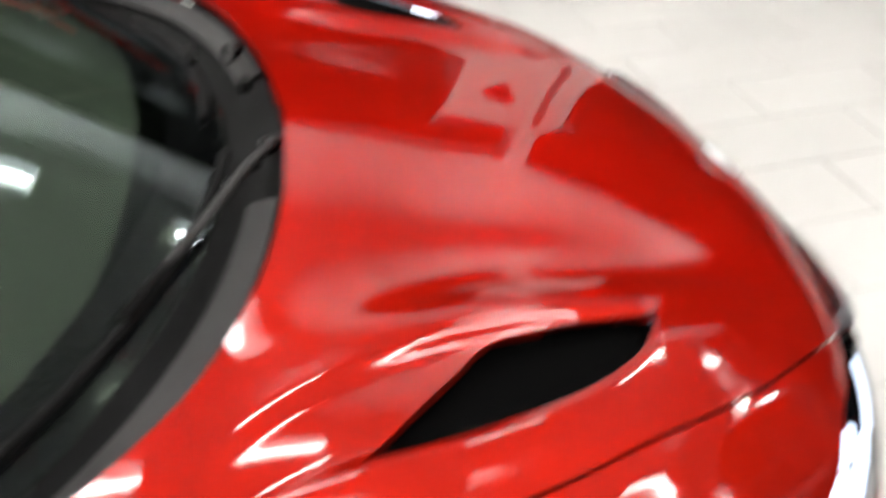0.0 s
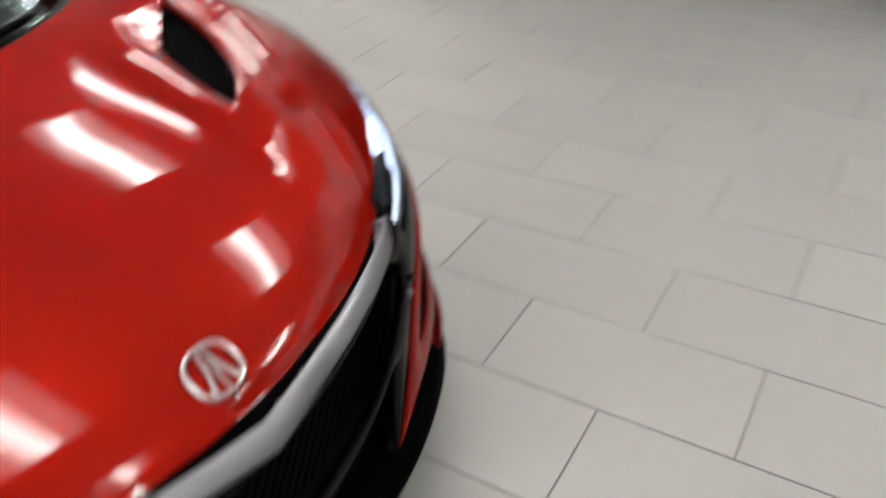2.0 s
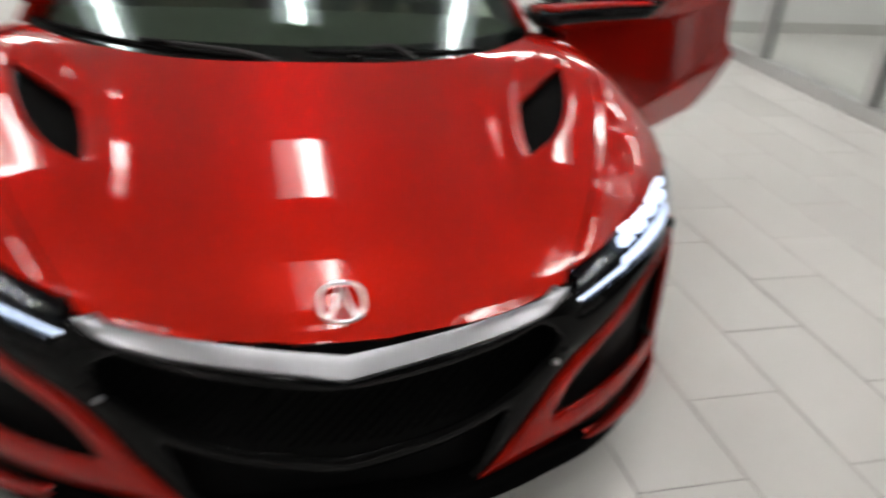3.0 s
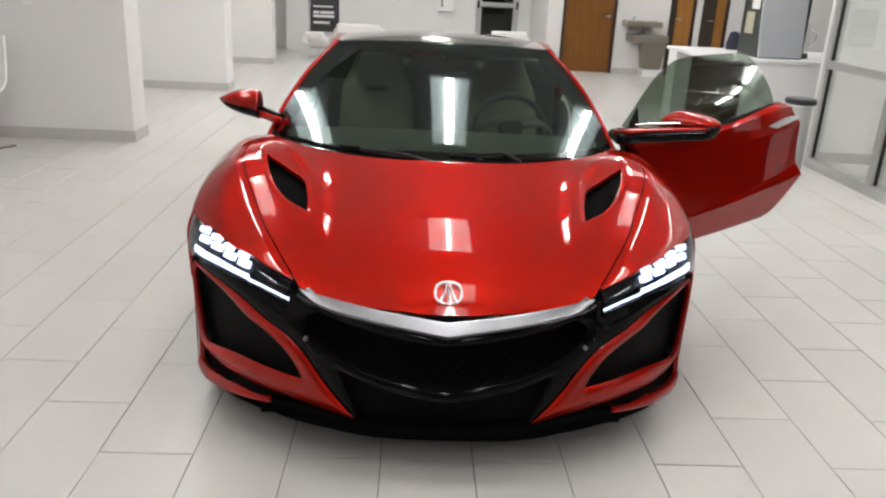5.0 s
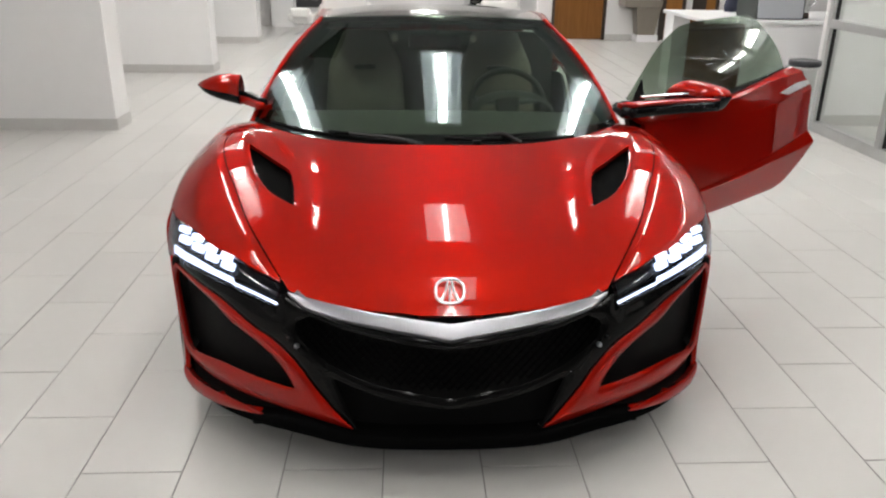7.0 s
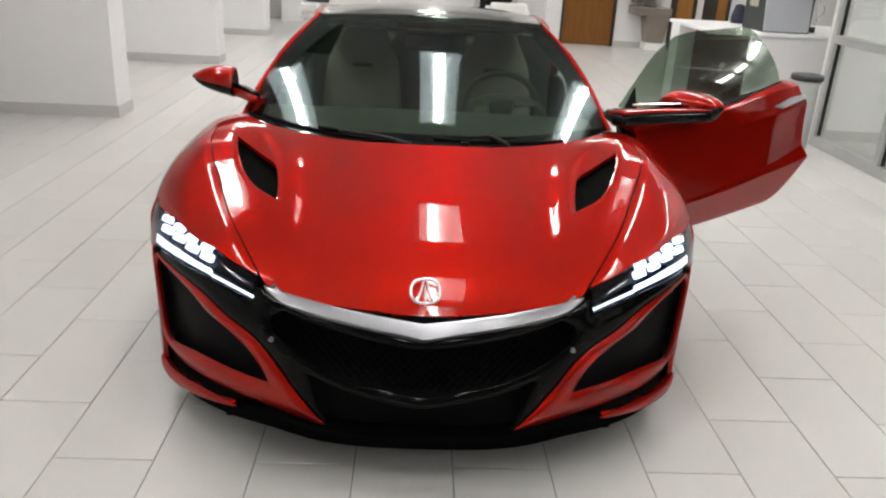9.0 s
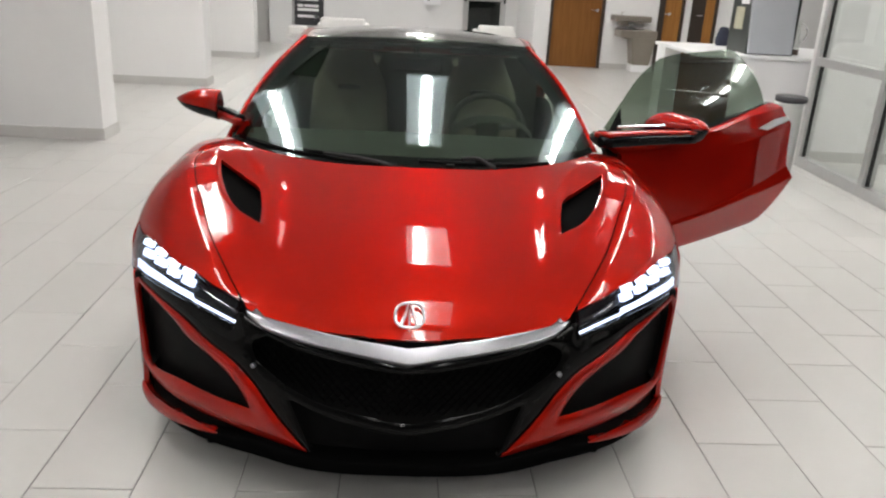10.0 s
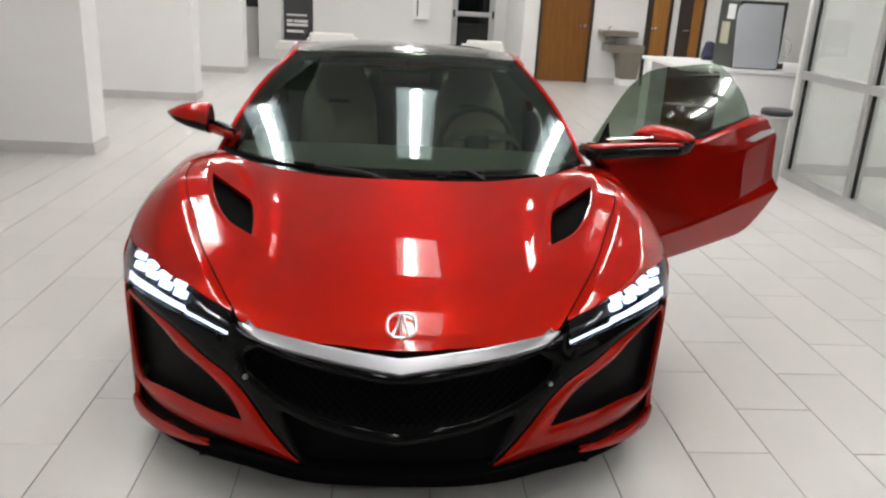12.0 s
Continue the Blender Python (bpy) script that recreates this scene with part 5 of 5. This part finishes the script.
def wheel(x, y, r, width, side):
    w_ = width / 2
    prof = ((r - 0.095, -w_), (r - 0.02, -w_ - 0.004), (r - 0.004, -w_ * 0.86), (r, -w_ * 0.5), (r, w_ * 0.5), (r - 0.004, w_ * 0.86), (r - 0.02, w_ + 0.004), (r - 0.095, w_))
    hub = part("wheel", ring_profile(((r - 0.10, w_ - 0.01), (r - 0.085, w_ + 0.002), (r - 0.10, w_ - 0.03), (r - 0.13, -w_ + 0.02))), RIM, car, "dark alloy wheel with a black tyre")
    hub.matrix_basis = pose(side * x, y, r, 0, 0, 0 if side > 0 else 180)
    part("tyre", ring_profile(prof), RUBBER, hub)
    for k in range(10):
        bm = box_bm(w_ - 0.05, w_ - 0.012, -0.016, 0.016, 0.03, r - 0.10, 0.006)
        bmesh.ops.transform(bm, matrix=Matrix.Rotation(2 * math.pi * k / 10, 4, "X"), verts=bm.verts)
        part("spoke", bm, RIM, hub)
    part("hub_cap", cyl_bm(0.045, 0.05, pose(w_ - 0.035, 0, 0, 0, 90), bevel=0.006), RIM, hub)
    part("brake_disc", cyl_bm(0.18, 0.03, pose(-0.02, 0, 0, 0, 90)), STEEL, hub)


for s in (1, -1):
    wheel(0.825, WHEEL_Y, WHEEL_R, 0.235, s)
    wheel(0.815, REAR_Y, REAR_R, 0.295, s)
    arch = [[(s * x, WHEEL_Y - 0.355 * math.cos(a), WHEEL_R + 0.355 * math.sin(a)) for x in (0.62, 0.90)] for a in np.linspace(0.0, math.pi, 30)]
    part("wheel_arch", strip("wheel_arch", arch), MATTE, car)
    part("wheel_well", box_bm(s * 0.62 - 0.01, s * 0.62 + 0.01, 0.60, 1.34, 0.12, 0.72), MATTE, car)

# ---- the car: interior ----
dash_rows = []
for t in np.linspace(0, 1, 14):
    y = 1.10 + 0.62 * t
    z = 0.775 + 0.055 * math.sin(math.pi * min(t * 1.15, 1)) - 0.18 * max(0, t - 0.78) / 0.22
    dash_rows.append([(x, y + 0.16 * (x / 0.72) ** 2 * (1 - t), z - 0.02 * (x / 0.72) ** 2) for x in np.linspace(-0.72, 0.72, 15)])
dash = part("dashboard", strip("dashboard", dash_rows), DASHTOP, car, "dark leather dashboard")
hood_d = [[(0.36 + 0.19 * math.cos(a) * k, 1.50 + 0.08 * t, 0.80 + 0.085 * math.sin(a) * k) for a in np.linspace(0, math.pi, 11)] for t, k in ((0, 0.9), (1, 1.0), (2, 0.97))]
part("instrument_hood", strip("instrument_hood", hood_d), DASH, dash)
part("centre_console", box_bm(-0.13, 0.13, 1.55, 2.5, 0.20, 0.62, 0.04, 3), DASH, car)
wheel_m = Matrix.Translation((0.36, 1.80, 0.79)) @ pose(0, 0, 0, 68, 0, 0)
st = part("steering_wheel", tube([wheel_m @ Vector((0.178 * math.cos(a), 0.165 * math.sin(a), 0)) for a in np.linspace(0, 2 * math.pi, 41)[:-1]], 0.016, 8, True), DASH, car, "black leather steering wheel")
bm = cyl_bm(0.06, 0.04, wheel_m, bevel=0.01)
part("airbag_cover", bm, DASH, st)
for a in (0.15, math.pi - 0.15, -math.pi / 2):
    part("spoke", tube([wheel_m @ Vector((0.05 * math.cos(a), 0.05 * math.sin(a), 0)), wheel_m @ Vector((0.172 * math.cos(a), 0.160 * math.sin(a), 0))], 0.014, 6), SATIN, st)


def seat(x):
    s = part("seat", box_bm(x - 0.24, x + 0.24, 1.95, 2.45, 0.28, 0.44, 0.05, 3), LEATHER, car, "grey beige leather bucket seat")
    rows = []
    for t in np.linspace(0, 1, 16):
        z = 0.40 + 0.66 * t
        half = (0.24 - 0.05 * t) if t < 0.72 else 0.204 - 0.30 * (t - 0.72)
        y = 2.36 + 0.20 * t
        rows.append([(x + half * math.cos(a), y - (0.055 if math.sin(a) > 0 else 0.045) * math.copysign(abs(math.sin(a)) ** 0.6, math.sin(a)), z) for a in np.linspace(0, 2 * math.pi, 21)])
    part("backrest", strip("backrest", rows), LEATHER, s)
    part("headrest_slot", box_bm(x - 0.06, x + 0.06, 2.415, 2.45, 0.86, 0.885, 0.006), DASH, s)


seat(-0.37)
seat(0.37)
part("headliner", shell("headliner", grid(lambda U, V: roof_fn(U, V) * (0.97, 1, 1) - (0, 0, 0.03), np.linspace(0.02, 1, 10), np.linspace(-1, 1, 13)), 0.006), DASH, car)
rv = part("rear_view_mirror", box_bm(-0.125, 0.125, 1.84, 1.875, 1.045, 1.112, 0.014, 3), MATTE, car, "black rear-view mirror")
part("stem", tube([(0, 1.88, 1.10), (0, 1.90, 1.15)], 0.012, 8), MATTE, rv)
for s in (1, -1):
    part("map_light", cyl_bm(0.017, 0.012, pose(s * 0.19, 1.90, 1.088, 70)), LEATHER, car)
    part("sun_visor", box_bm(s * 0.33 - 0.16, s * 0.33 + 0.16, 1.93, 2.05, 1.128, 1.138, 0.004), DASH, car)


# ---- things round the showroom ----
def thing(name, m, label, category, group=""):
    return tagged(empty(name, m), label, category, group)


# reception counter by the glazed office
counter = thing("reception_counter", pose(2.83, 5.50, 0), "white laminate reception counter with an open brown underside", "counter")
part("front_panel", box_bm(0.30, 1.74, 0.03, 0.06, 0.0, 0.862, 0.003), WHITE, counter)
part("inner_panel", box_bm(0.302, 1.10, 0.062, 0.08, 0.0, 0.862, 0.003), DOORWOOD, counter, "brown veneer inside the counter")
part("inner_panel", box_bm(0.92, 0.94, 0.08, 1.02, 0.0, 0.862, 0.003), DOORWOOD, counter, "brown veneer inside the counter")
part("end_post", box_bm(-0.08, 0.10, 1.02, 1.30, 0.0, 0.862, 0.004), WHITE, counter)
part("end_panel", box_bm(0.10, 1.74, 1.04, 1.28, 0.0, 0.862, 0.004), DOORWOOD, counter)
part("countertop", box_bm(-0.10, 1.74, 0.0, 1.34, 0.866, 0.90, 0.006, 3), WHITE, counter)

machine = thing("drinks_machine", pose(3.25, 5.60, 0.90), "dark green drinks machine with a grey front cover on the counter", "drinks machine")
part("cabinet", box_bm(0, 0.47, 0.03, 0.52, 0.0, 0.64, 0.012, 3), DARKGREEN, machine)
prof = [(0.012, 0.012), (0.435, 0.012), (0.445, 0.022), (0.415, 0.60), (0.405, 0.61), (0.05, 0.61), (0.01, 0.60), (-0.018, 0.565), (-0.024, 0.50)]
bm = bmesh.new()
f = bm.faces.new([bm.verts.new((x, 0.0, z)) for x, z in prof])
r = bmesh.ops.extrude_face_region(bm, geom=[f])
for v in r["geom"]:
    if isinstance(v, bmesh.types.BMVert):
        v.co.y = 0.028
bmesh.ops.recalc_face_normals(bm, faces=bm.faces)
part("front_cover", bm, GREYBOX, machine, "light grey rounded front cover")
part("notice", box_bm(-0.007, -0.001, 0.12, 0.30, 0.46, 0.60, 0.002), SIGNWHITE, machine)
part("notice", box_bm(-0.007, -0.001, 0.20, 0.40, 0.22, 0.43, 0.002), material("faded_card", (0.40, 0.38, 0.28), 0.7, vary=0.15, size=14), machine)


def lathe(profile, seg=24):
    rows = [[(r * math.cos(2 * math.pi * k / seg), r * math.sin(2 * math.pi * k / seg), z) for k in range(seg + 1)] for r, z in profile]
    return strip("lathe", rows)


jug = thing("glass_jug", pose(3.82, 5.86, 0.90), "clear jug with a dark base on the counter", "jug")
part("body", lathe(((0.0, 0.05), (0.055, 0.05), (0.06, 0.12), (0.045, 0.22), (0.035, 0.30), (0.045, 0.34))), ROOM_GLASS, jug)
part("base", lathe(((0.0, 0.0), (0.06, 0.0), (0.06, 0.05), (0.0, 0.05))), material("dark_brown_plastic", (0.05, 0.03, 0.02), 0.4, vary=0.1), jug)
part("handle", tube(curve(((0.05, 0, 0.30), (0.11, 0, 0.26), (0.10, 0, 0.14), (0.058, 0, 0.11)), 14), 0.007, 6), CHROME, jug)
bag = thing("bag", pose(3.40, 6.62, 0.90), "slumped dark blue bag on the counter", "bag")
part("body", lathe(((0.0, 0.0), (0.07, 0.0), (0.08, 0.06), (0.06, 0.14), (0.045, 0.19), (0.0, 0.20))), material("dark_blue_cloth", (0.03, 0.035, 0.06), 0.8, vary=0.2, size=20, bump=0.4, bump_size=80), bag)

# round-topped pedestal by the glazing
stool = thing("pedestal_stool", pose(3.20, 4.46, 0), "brushed metal drum stool with a black vinyl pad", "stool")
part("base", lathe(((0.0, 0.0), (0.122, 0.0), (0.122, 0.014), (0.10, 0.02), (0.0, 0.02)), 36), GASKET, stool)
part("column", lathe(((0.0, 0.02), (0.112, 0.02), (0.114, 0.03), (0.114, 0.60), (0.124, 0.606), (0.124, 0.620), (0.0, 0.622)), 40), ALUMINIUM, stool)
part("pad", cyl_bm(0.130, 0.05, pose(0.01, 0, 0.648), seg=36, bevel=0.016), SEATBLACK, stool)

# two-level drinking fountain on a white plinth
fountain = thing("drinking_fountain", pose(3.52, SERVICE, 0), "two-level stainless steel drinking fountain on a low white plinth", "drinking fountain")


def basin(x0, x1, depth, z, h):
    bm = box_bm(x0, x1, -depth, -0.005, z - h, z, 0.02, 3)
    return bm


part("upper_basin", basin(0.03, 0.66, 0.40, 0.95, 0.10), STEEL, fountain)
part("lower_basin", basin(0.13, 0.78, 0.46, 0.72, 0.13), STEEL, fountain)
bm = box_bm(0.36, 0.80, -0.36, -0.005, 0.12, 0.635, 0.015)
for v in bm.verts:
    if v.co.z < 0.30:
        v.co.x = 0.62 + (v.co.x - 0.62) * 0.70
        v.co.y *= 0.8
part("cooler_body", bm, STEEL, fountain)
part("bracket", box_bm(0.26, 0.34, -0.30, -0.005, 0.56, 0.635, 0.008), STEEL, fountain)
part("bracket", box_bm(0.16, 0.30, -0.26, -0.005, 0.78, 0.845, 0.008), STEEL, fountain)
part("spout", tube(curve(((0.16, -0.24, 0.95), (0.16, -0.26, 1.0), (0.18, -0.32, 1.01)), 8), 0.009, 8), CHROME, fountain)
part("spout", tube(curve(((0.30, -0.28, 0.74), (0.30, -0.30, 0.79), (0.32, -0.36, 0.80)), 8), 0.009, 8), CHROME, fountain)
part("plinth", box_bm(0.42, 0.80, -0.31, -0.005, 0.0, 0.118, 0.004), WHITE, fountain)

# sign with an arrow on the far wall
sign = thing("sign_board", pose(-2.34, 14.365, 0.35), "charcoal sign board with white lettering bars and an arrow", "sign")
part("board", box_bm(0, 0.62, 0, 0.03, 0, 0.95, 0.004), SIGNBLACK, sign)
for x0, x1, z, h in ((0.10, 0.50, 0.49, 0.016), (0.10, 0.22, 0.375, 0.026), (0.24, 0.52, 0.375, 0.026), (0.10, 0.52, 0.30, 0.026), (0.10, 0.44, 0.175, 0.024)):
    part("lettering_bar", box_bm(x0, x1, -0.004, 0.0, z - h, z + h), SIGNWHITE, sign)
bm = bmesh.new()
bm.faces.new([bm.verts.new(p) for p in ((0.44, -0.004, 0.125), (0.52, -0.004, 0.175), (0.44, -0.004, 0.225))])
bmesh.ops.solidify(bm, geom=bm.faces[:], thickness=0.004)
part("arrow_head", bm, SIGNWHITE, sign)
cab = thing("wall_cabinet", pose(0.285, 14.30, 0.865), "white wall cabinet with a black slot", "cabinet")
part("box", box_bm(0, 0.33, 0, 0.098, 0, 0.9, 0.006), WHITE, cab)
part("slot", box_bm(0.07, 0.10, -0.003, 0.0, 0.08, 0.86), GASKET, cab)
niche = thing("glazed_screen", pose(-3.16, 14.34, 0), "grey panel screen with dark glass above", "screen")
part("panel", box_bm(0, 0.42, 0, 0.05, 0, 0.95, 0.004), material("pale_grey_panel_paint", (0.60, 0.585, 0.575), 0.5, vary=0.04, size=3), niche)
part("dark_pane", box_bm(0, 0.42, 0.01, 0.04, 0.955, 2.2, 0.003), DARKGREEN, niche)


def armchair(m, wide, top, label):
    a = thing("armchair", m, label, "armchair", "white lounge chairs")
    part("seat", box_bm(-wide / 2, wide / 2, -0.34, 0.30, 0.20, 0.36, 0.05, 3), SOFA, a)
    part("backrest", box_bm(-wide / 2, wide / 2, 0.20, 0.36, 0.30, top, 0.05, 3), SOFA, a)
    for s in (-1, 1):
        part("arm", box_bm(s * wide / 2 - 0.05, s * wide / 2 + 0.05, -0.32, 0.34, 0.24, top - 0.10, 0.035, 3), SOFA, a)
        part("leg", tube(curve(((s * (wide / 2 - 0.05), -0.32, 0.22), (s * (wide / 2 - 0.05), -0.34, 0.02), (s * (wide / 2 - 0.05), -0.2, 0.011), (s * (wide / 2 - 0.05), 0.3, 0.011)), 16), 0.011, 8), CHROME, a)
    return a


armchair(pose(-1.93, 12.75, 0, 0, 0, 170), 0.34, 0.47, "low white leather lounge seat on chrome runners")
armchair(pose(-1.20, 12.9, 0, 0, 0, 180), 0.80, 0.63, "wide white leather lounge chair on chrome runners")
armchair(pose(1.545, 12.6, 0, 0, 0, 180), 0.64, 0.645, "white leather lounge chair on chrome runners")

# shell chair by the near partition
shell_chair = thing("shell_chair", pose(-3.78, 4.22, 0, 0, 0, -25), "white moulded shell chair on a flat steel runner", "chair")
rows = []
for t in np.linspace(0, 1, 18):
    y = -0.24 + 0.46 * min(t / 0.5, 1) + 0.10 * max(0, t - 0.5) / 0.5
    z = 0.43 - 0.02 * math.sin(math.pi * min(t / 0.5, 1)) + (0.45 * (max(0, t - 0.42) / 0.58) ** 1.1)
    half_w = 0.25 + 0.02 * math.sin(math.pi * t)
    rows.append([(half_w * u, y - 0.10 * abs(u) ** 3 * max(0, t - 0.4), z + 0.05 * abs(u) ** 3 * (1 - max(0, t - 0.5))) for u in np.linspace(-1, 1, 13)])
R = np.array(rows).reshape(-1, 3)
i = (np.arange(17)[:, None] * 13 + np.arange(12)).ravel()
part("seat_shell", shell("seat_shell", (R, np.vstack([np.c_[i, i + 1, i + 14], np.c_[i, i + 14, i + 13]])), 0.012), ENAMEL, shell_chair)
for s in (-1, 1):
    part("leg", box_bm(s * 0.22 - 0.02, s * 0.22 + 0.02, -0.01, 0.0, 0.012, 0.42, 0.002), STEEL, shell_chair)
part("runner", join_bm(box_bm(-0.24, 0.24, -0.26, -0.21, 0, 0.012, 0.002), box_bm(-0.24, -0.19, -0.21, 0.26, 0, 0.012, 0.002), box_bm(0.19, 0.24, -0.21, 0.26, 0, 0.012, 0.002)), STEEL, shell_chair)
switch = thing("light_switch", pose(-3.39, 4.70, 1.19), "white wall switch plate", "light switch")
part("plate", box_bm(-0.037, 0.037, -0.008, -0.001, -0.058, 0.058, 0.002), WHITE, switch)
part("rocker", box_bm(-0.016, 0.016, -0.013, -0.008, -0.032, 0.032, 0.002), WHITE, switch)


# ---- a poster stand by the column ----
def poster_stand():
    red = material("red_poster_ink", (0.45, 0.01, 0.03), 0.5, vary=0.05, size=5)
    paper = material("white_poster_print", (0.80, 0.78, 0.76), 0.35, vary=0.03, size=4)
    p = tagged(empty("poster_stand", pose(3.42, -1.22, 0)), "tall white poster on a stand with a red mark and band", "poster")
    part("board", box_bm(0, 0.02, -0.38, 0.38, 0.55, 2.15, 0.004), ALUMINIUM, p)
    part("sheet", box_bm(-0.004, -0.001, -0.36, 0.36, 0.57, 2.13), paper, p)
    part("band", box_bm(-0.007, -0.005, -0.36, 0.36, 1.98, 2.13), red, p, "red band along the poster's edge")
    bm = bmesh.new()
    for s in (-1, 1):
        bmesh.ops.create_circle(bm, cap_ends=True, segments=20, radius=0.085, matrix=pose(-0.006, s * 0.06, 1.62, 0, -90))
    tip = [bm.verts.new((-0.006, -0.135, 1.59)), bm.verts.new((-0.006, 0.135, 1.59)), bm.verts.new((-0.006, 0, 1.42))]
    bm.faces.new(tip)
    part("mark", bm, red, p, "plain red shape")
    for k in range(3):
        part("text_bar", box_bm(-0.006, -0.005, -0.24, 0.20 - 0.06 * k, 1.22 - 0.07 * k, 1.25 - 0.07 * k), GREYBOX, p)
    for s in (-1, 1):
        part("leg", box_bm(0, 0.02, s * 0.30 - 0.015, s * 0.30 + 0.015, 0, 0.56, 0.003), ALUMINIUM, p)
        part("foot", box_bm(-0.18, 0.20, s * 0.30 - 0.02, s * 0.30 + 0.02, 0, 0.02, 0.004), ALUMINIUM, p)


poster_stand()


# ---- floor tiles: the nearest are pieces of their own, the rest one joined field ----
def tile_mesh(w, l):
    e, c, d = 0.002, 0.0015, 0.004
    x, y = w / 2 - e, l / 2 - e
    ring = lambda ix, z: [(-x + ix, -y + ix, z), (x - ix, -y + ix, z), (x - ix, y - ix, z), (-x + ix, y - ix, z)]
    verts = ring(c, 0) + ring(0, -0.001) + ring(0, -d)
    faces = [(0, 1, 2, 3)]
    for r in (0, 4):
        faces += [(r + k, r + 4 + k, r + 4 + (k + 1) % 4, r + (k + 1) % 4) for k in range(4)]
    return verts, faces


tile_v, tile_f = tile_mesh(TILE_W, TILE_L)
tile_me = mesh_of("tile", tile_v, tile_f, False)
tile_me.materials.append(TILE)
far_v, far_f = [], []
for k in range(int((ROOM[0] - TILE_X) / TILE_W) - 1, int((ROOM[1] - TILE_X) / TILE_W) + 1):
    x = TILE_X + (k + 0.5) * TILE_W
    shift = TILE_L / 2 if (k - 3) % 2 == 0 else 0.0
    for j in range(-13, 26):
        y = shift + (j + 0.5) * TILE_L
        if not (ROOM[0] < x < ROOM[1] and ROOM[2] < y < 15.4):
            continue
        if -2.5 < x < 3.3 and -1.6 < y < 7.0:
            t = new("tile", tile_me)
            t.parent = floor
            t.location = (x, y, 0)
        else:
            n = len(far_v)
            far_v += [(vx + x, vy + y, vz) for vx, vy, vz in tile_v]
            far_f += [tuple(i + n for i in f) for f in tile_f]
far = part("tile_field", mesh_of("tile_field", far_v, far_f, False), TILE, floor)
tagged(far, "pale grey porcelain floor tiles", kind="stuff")
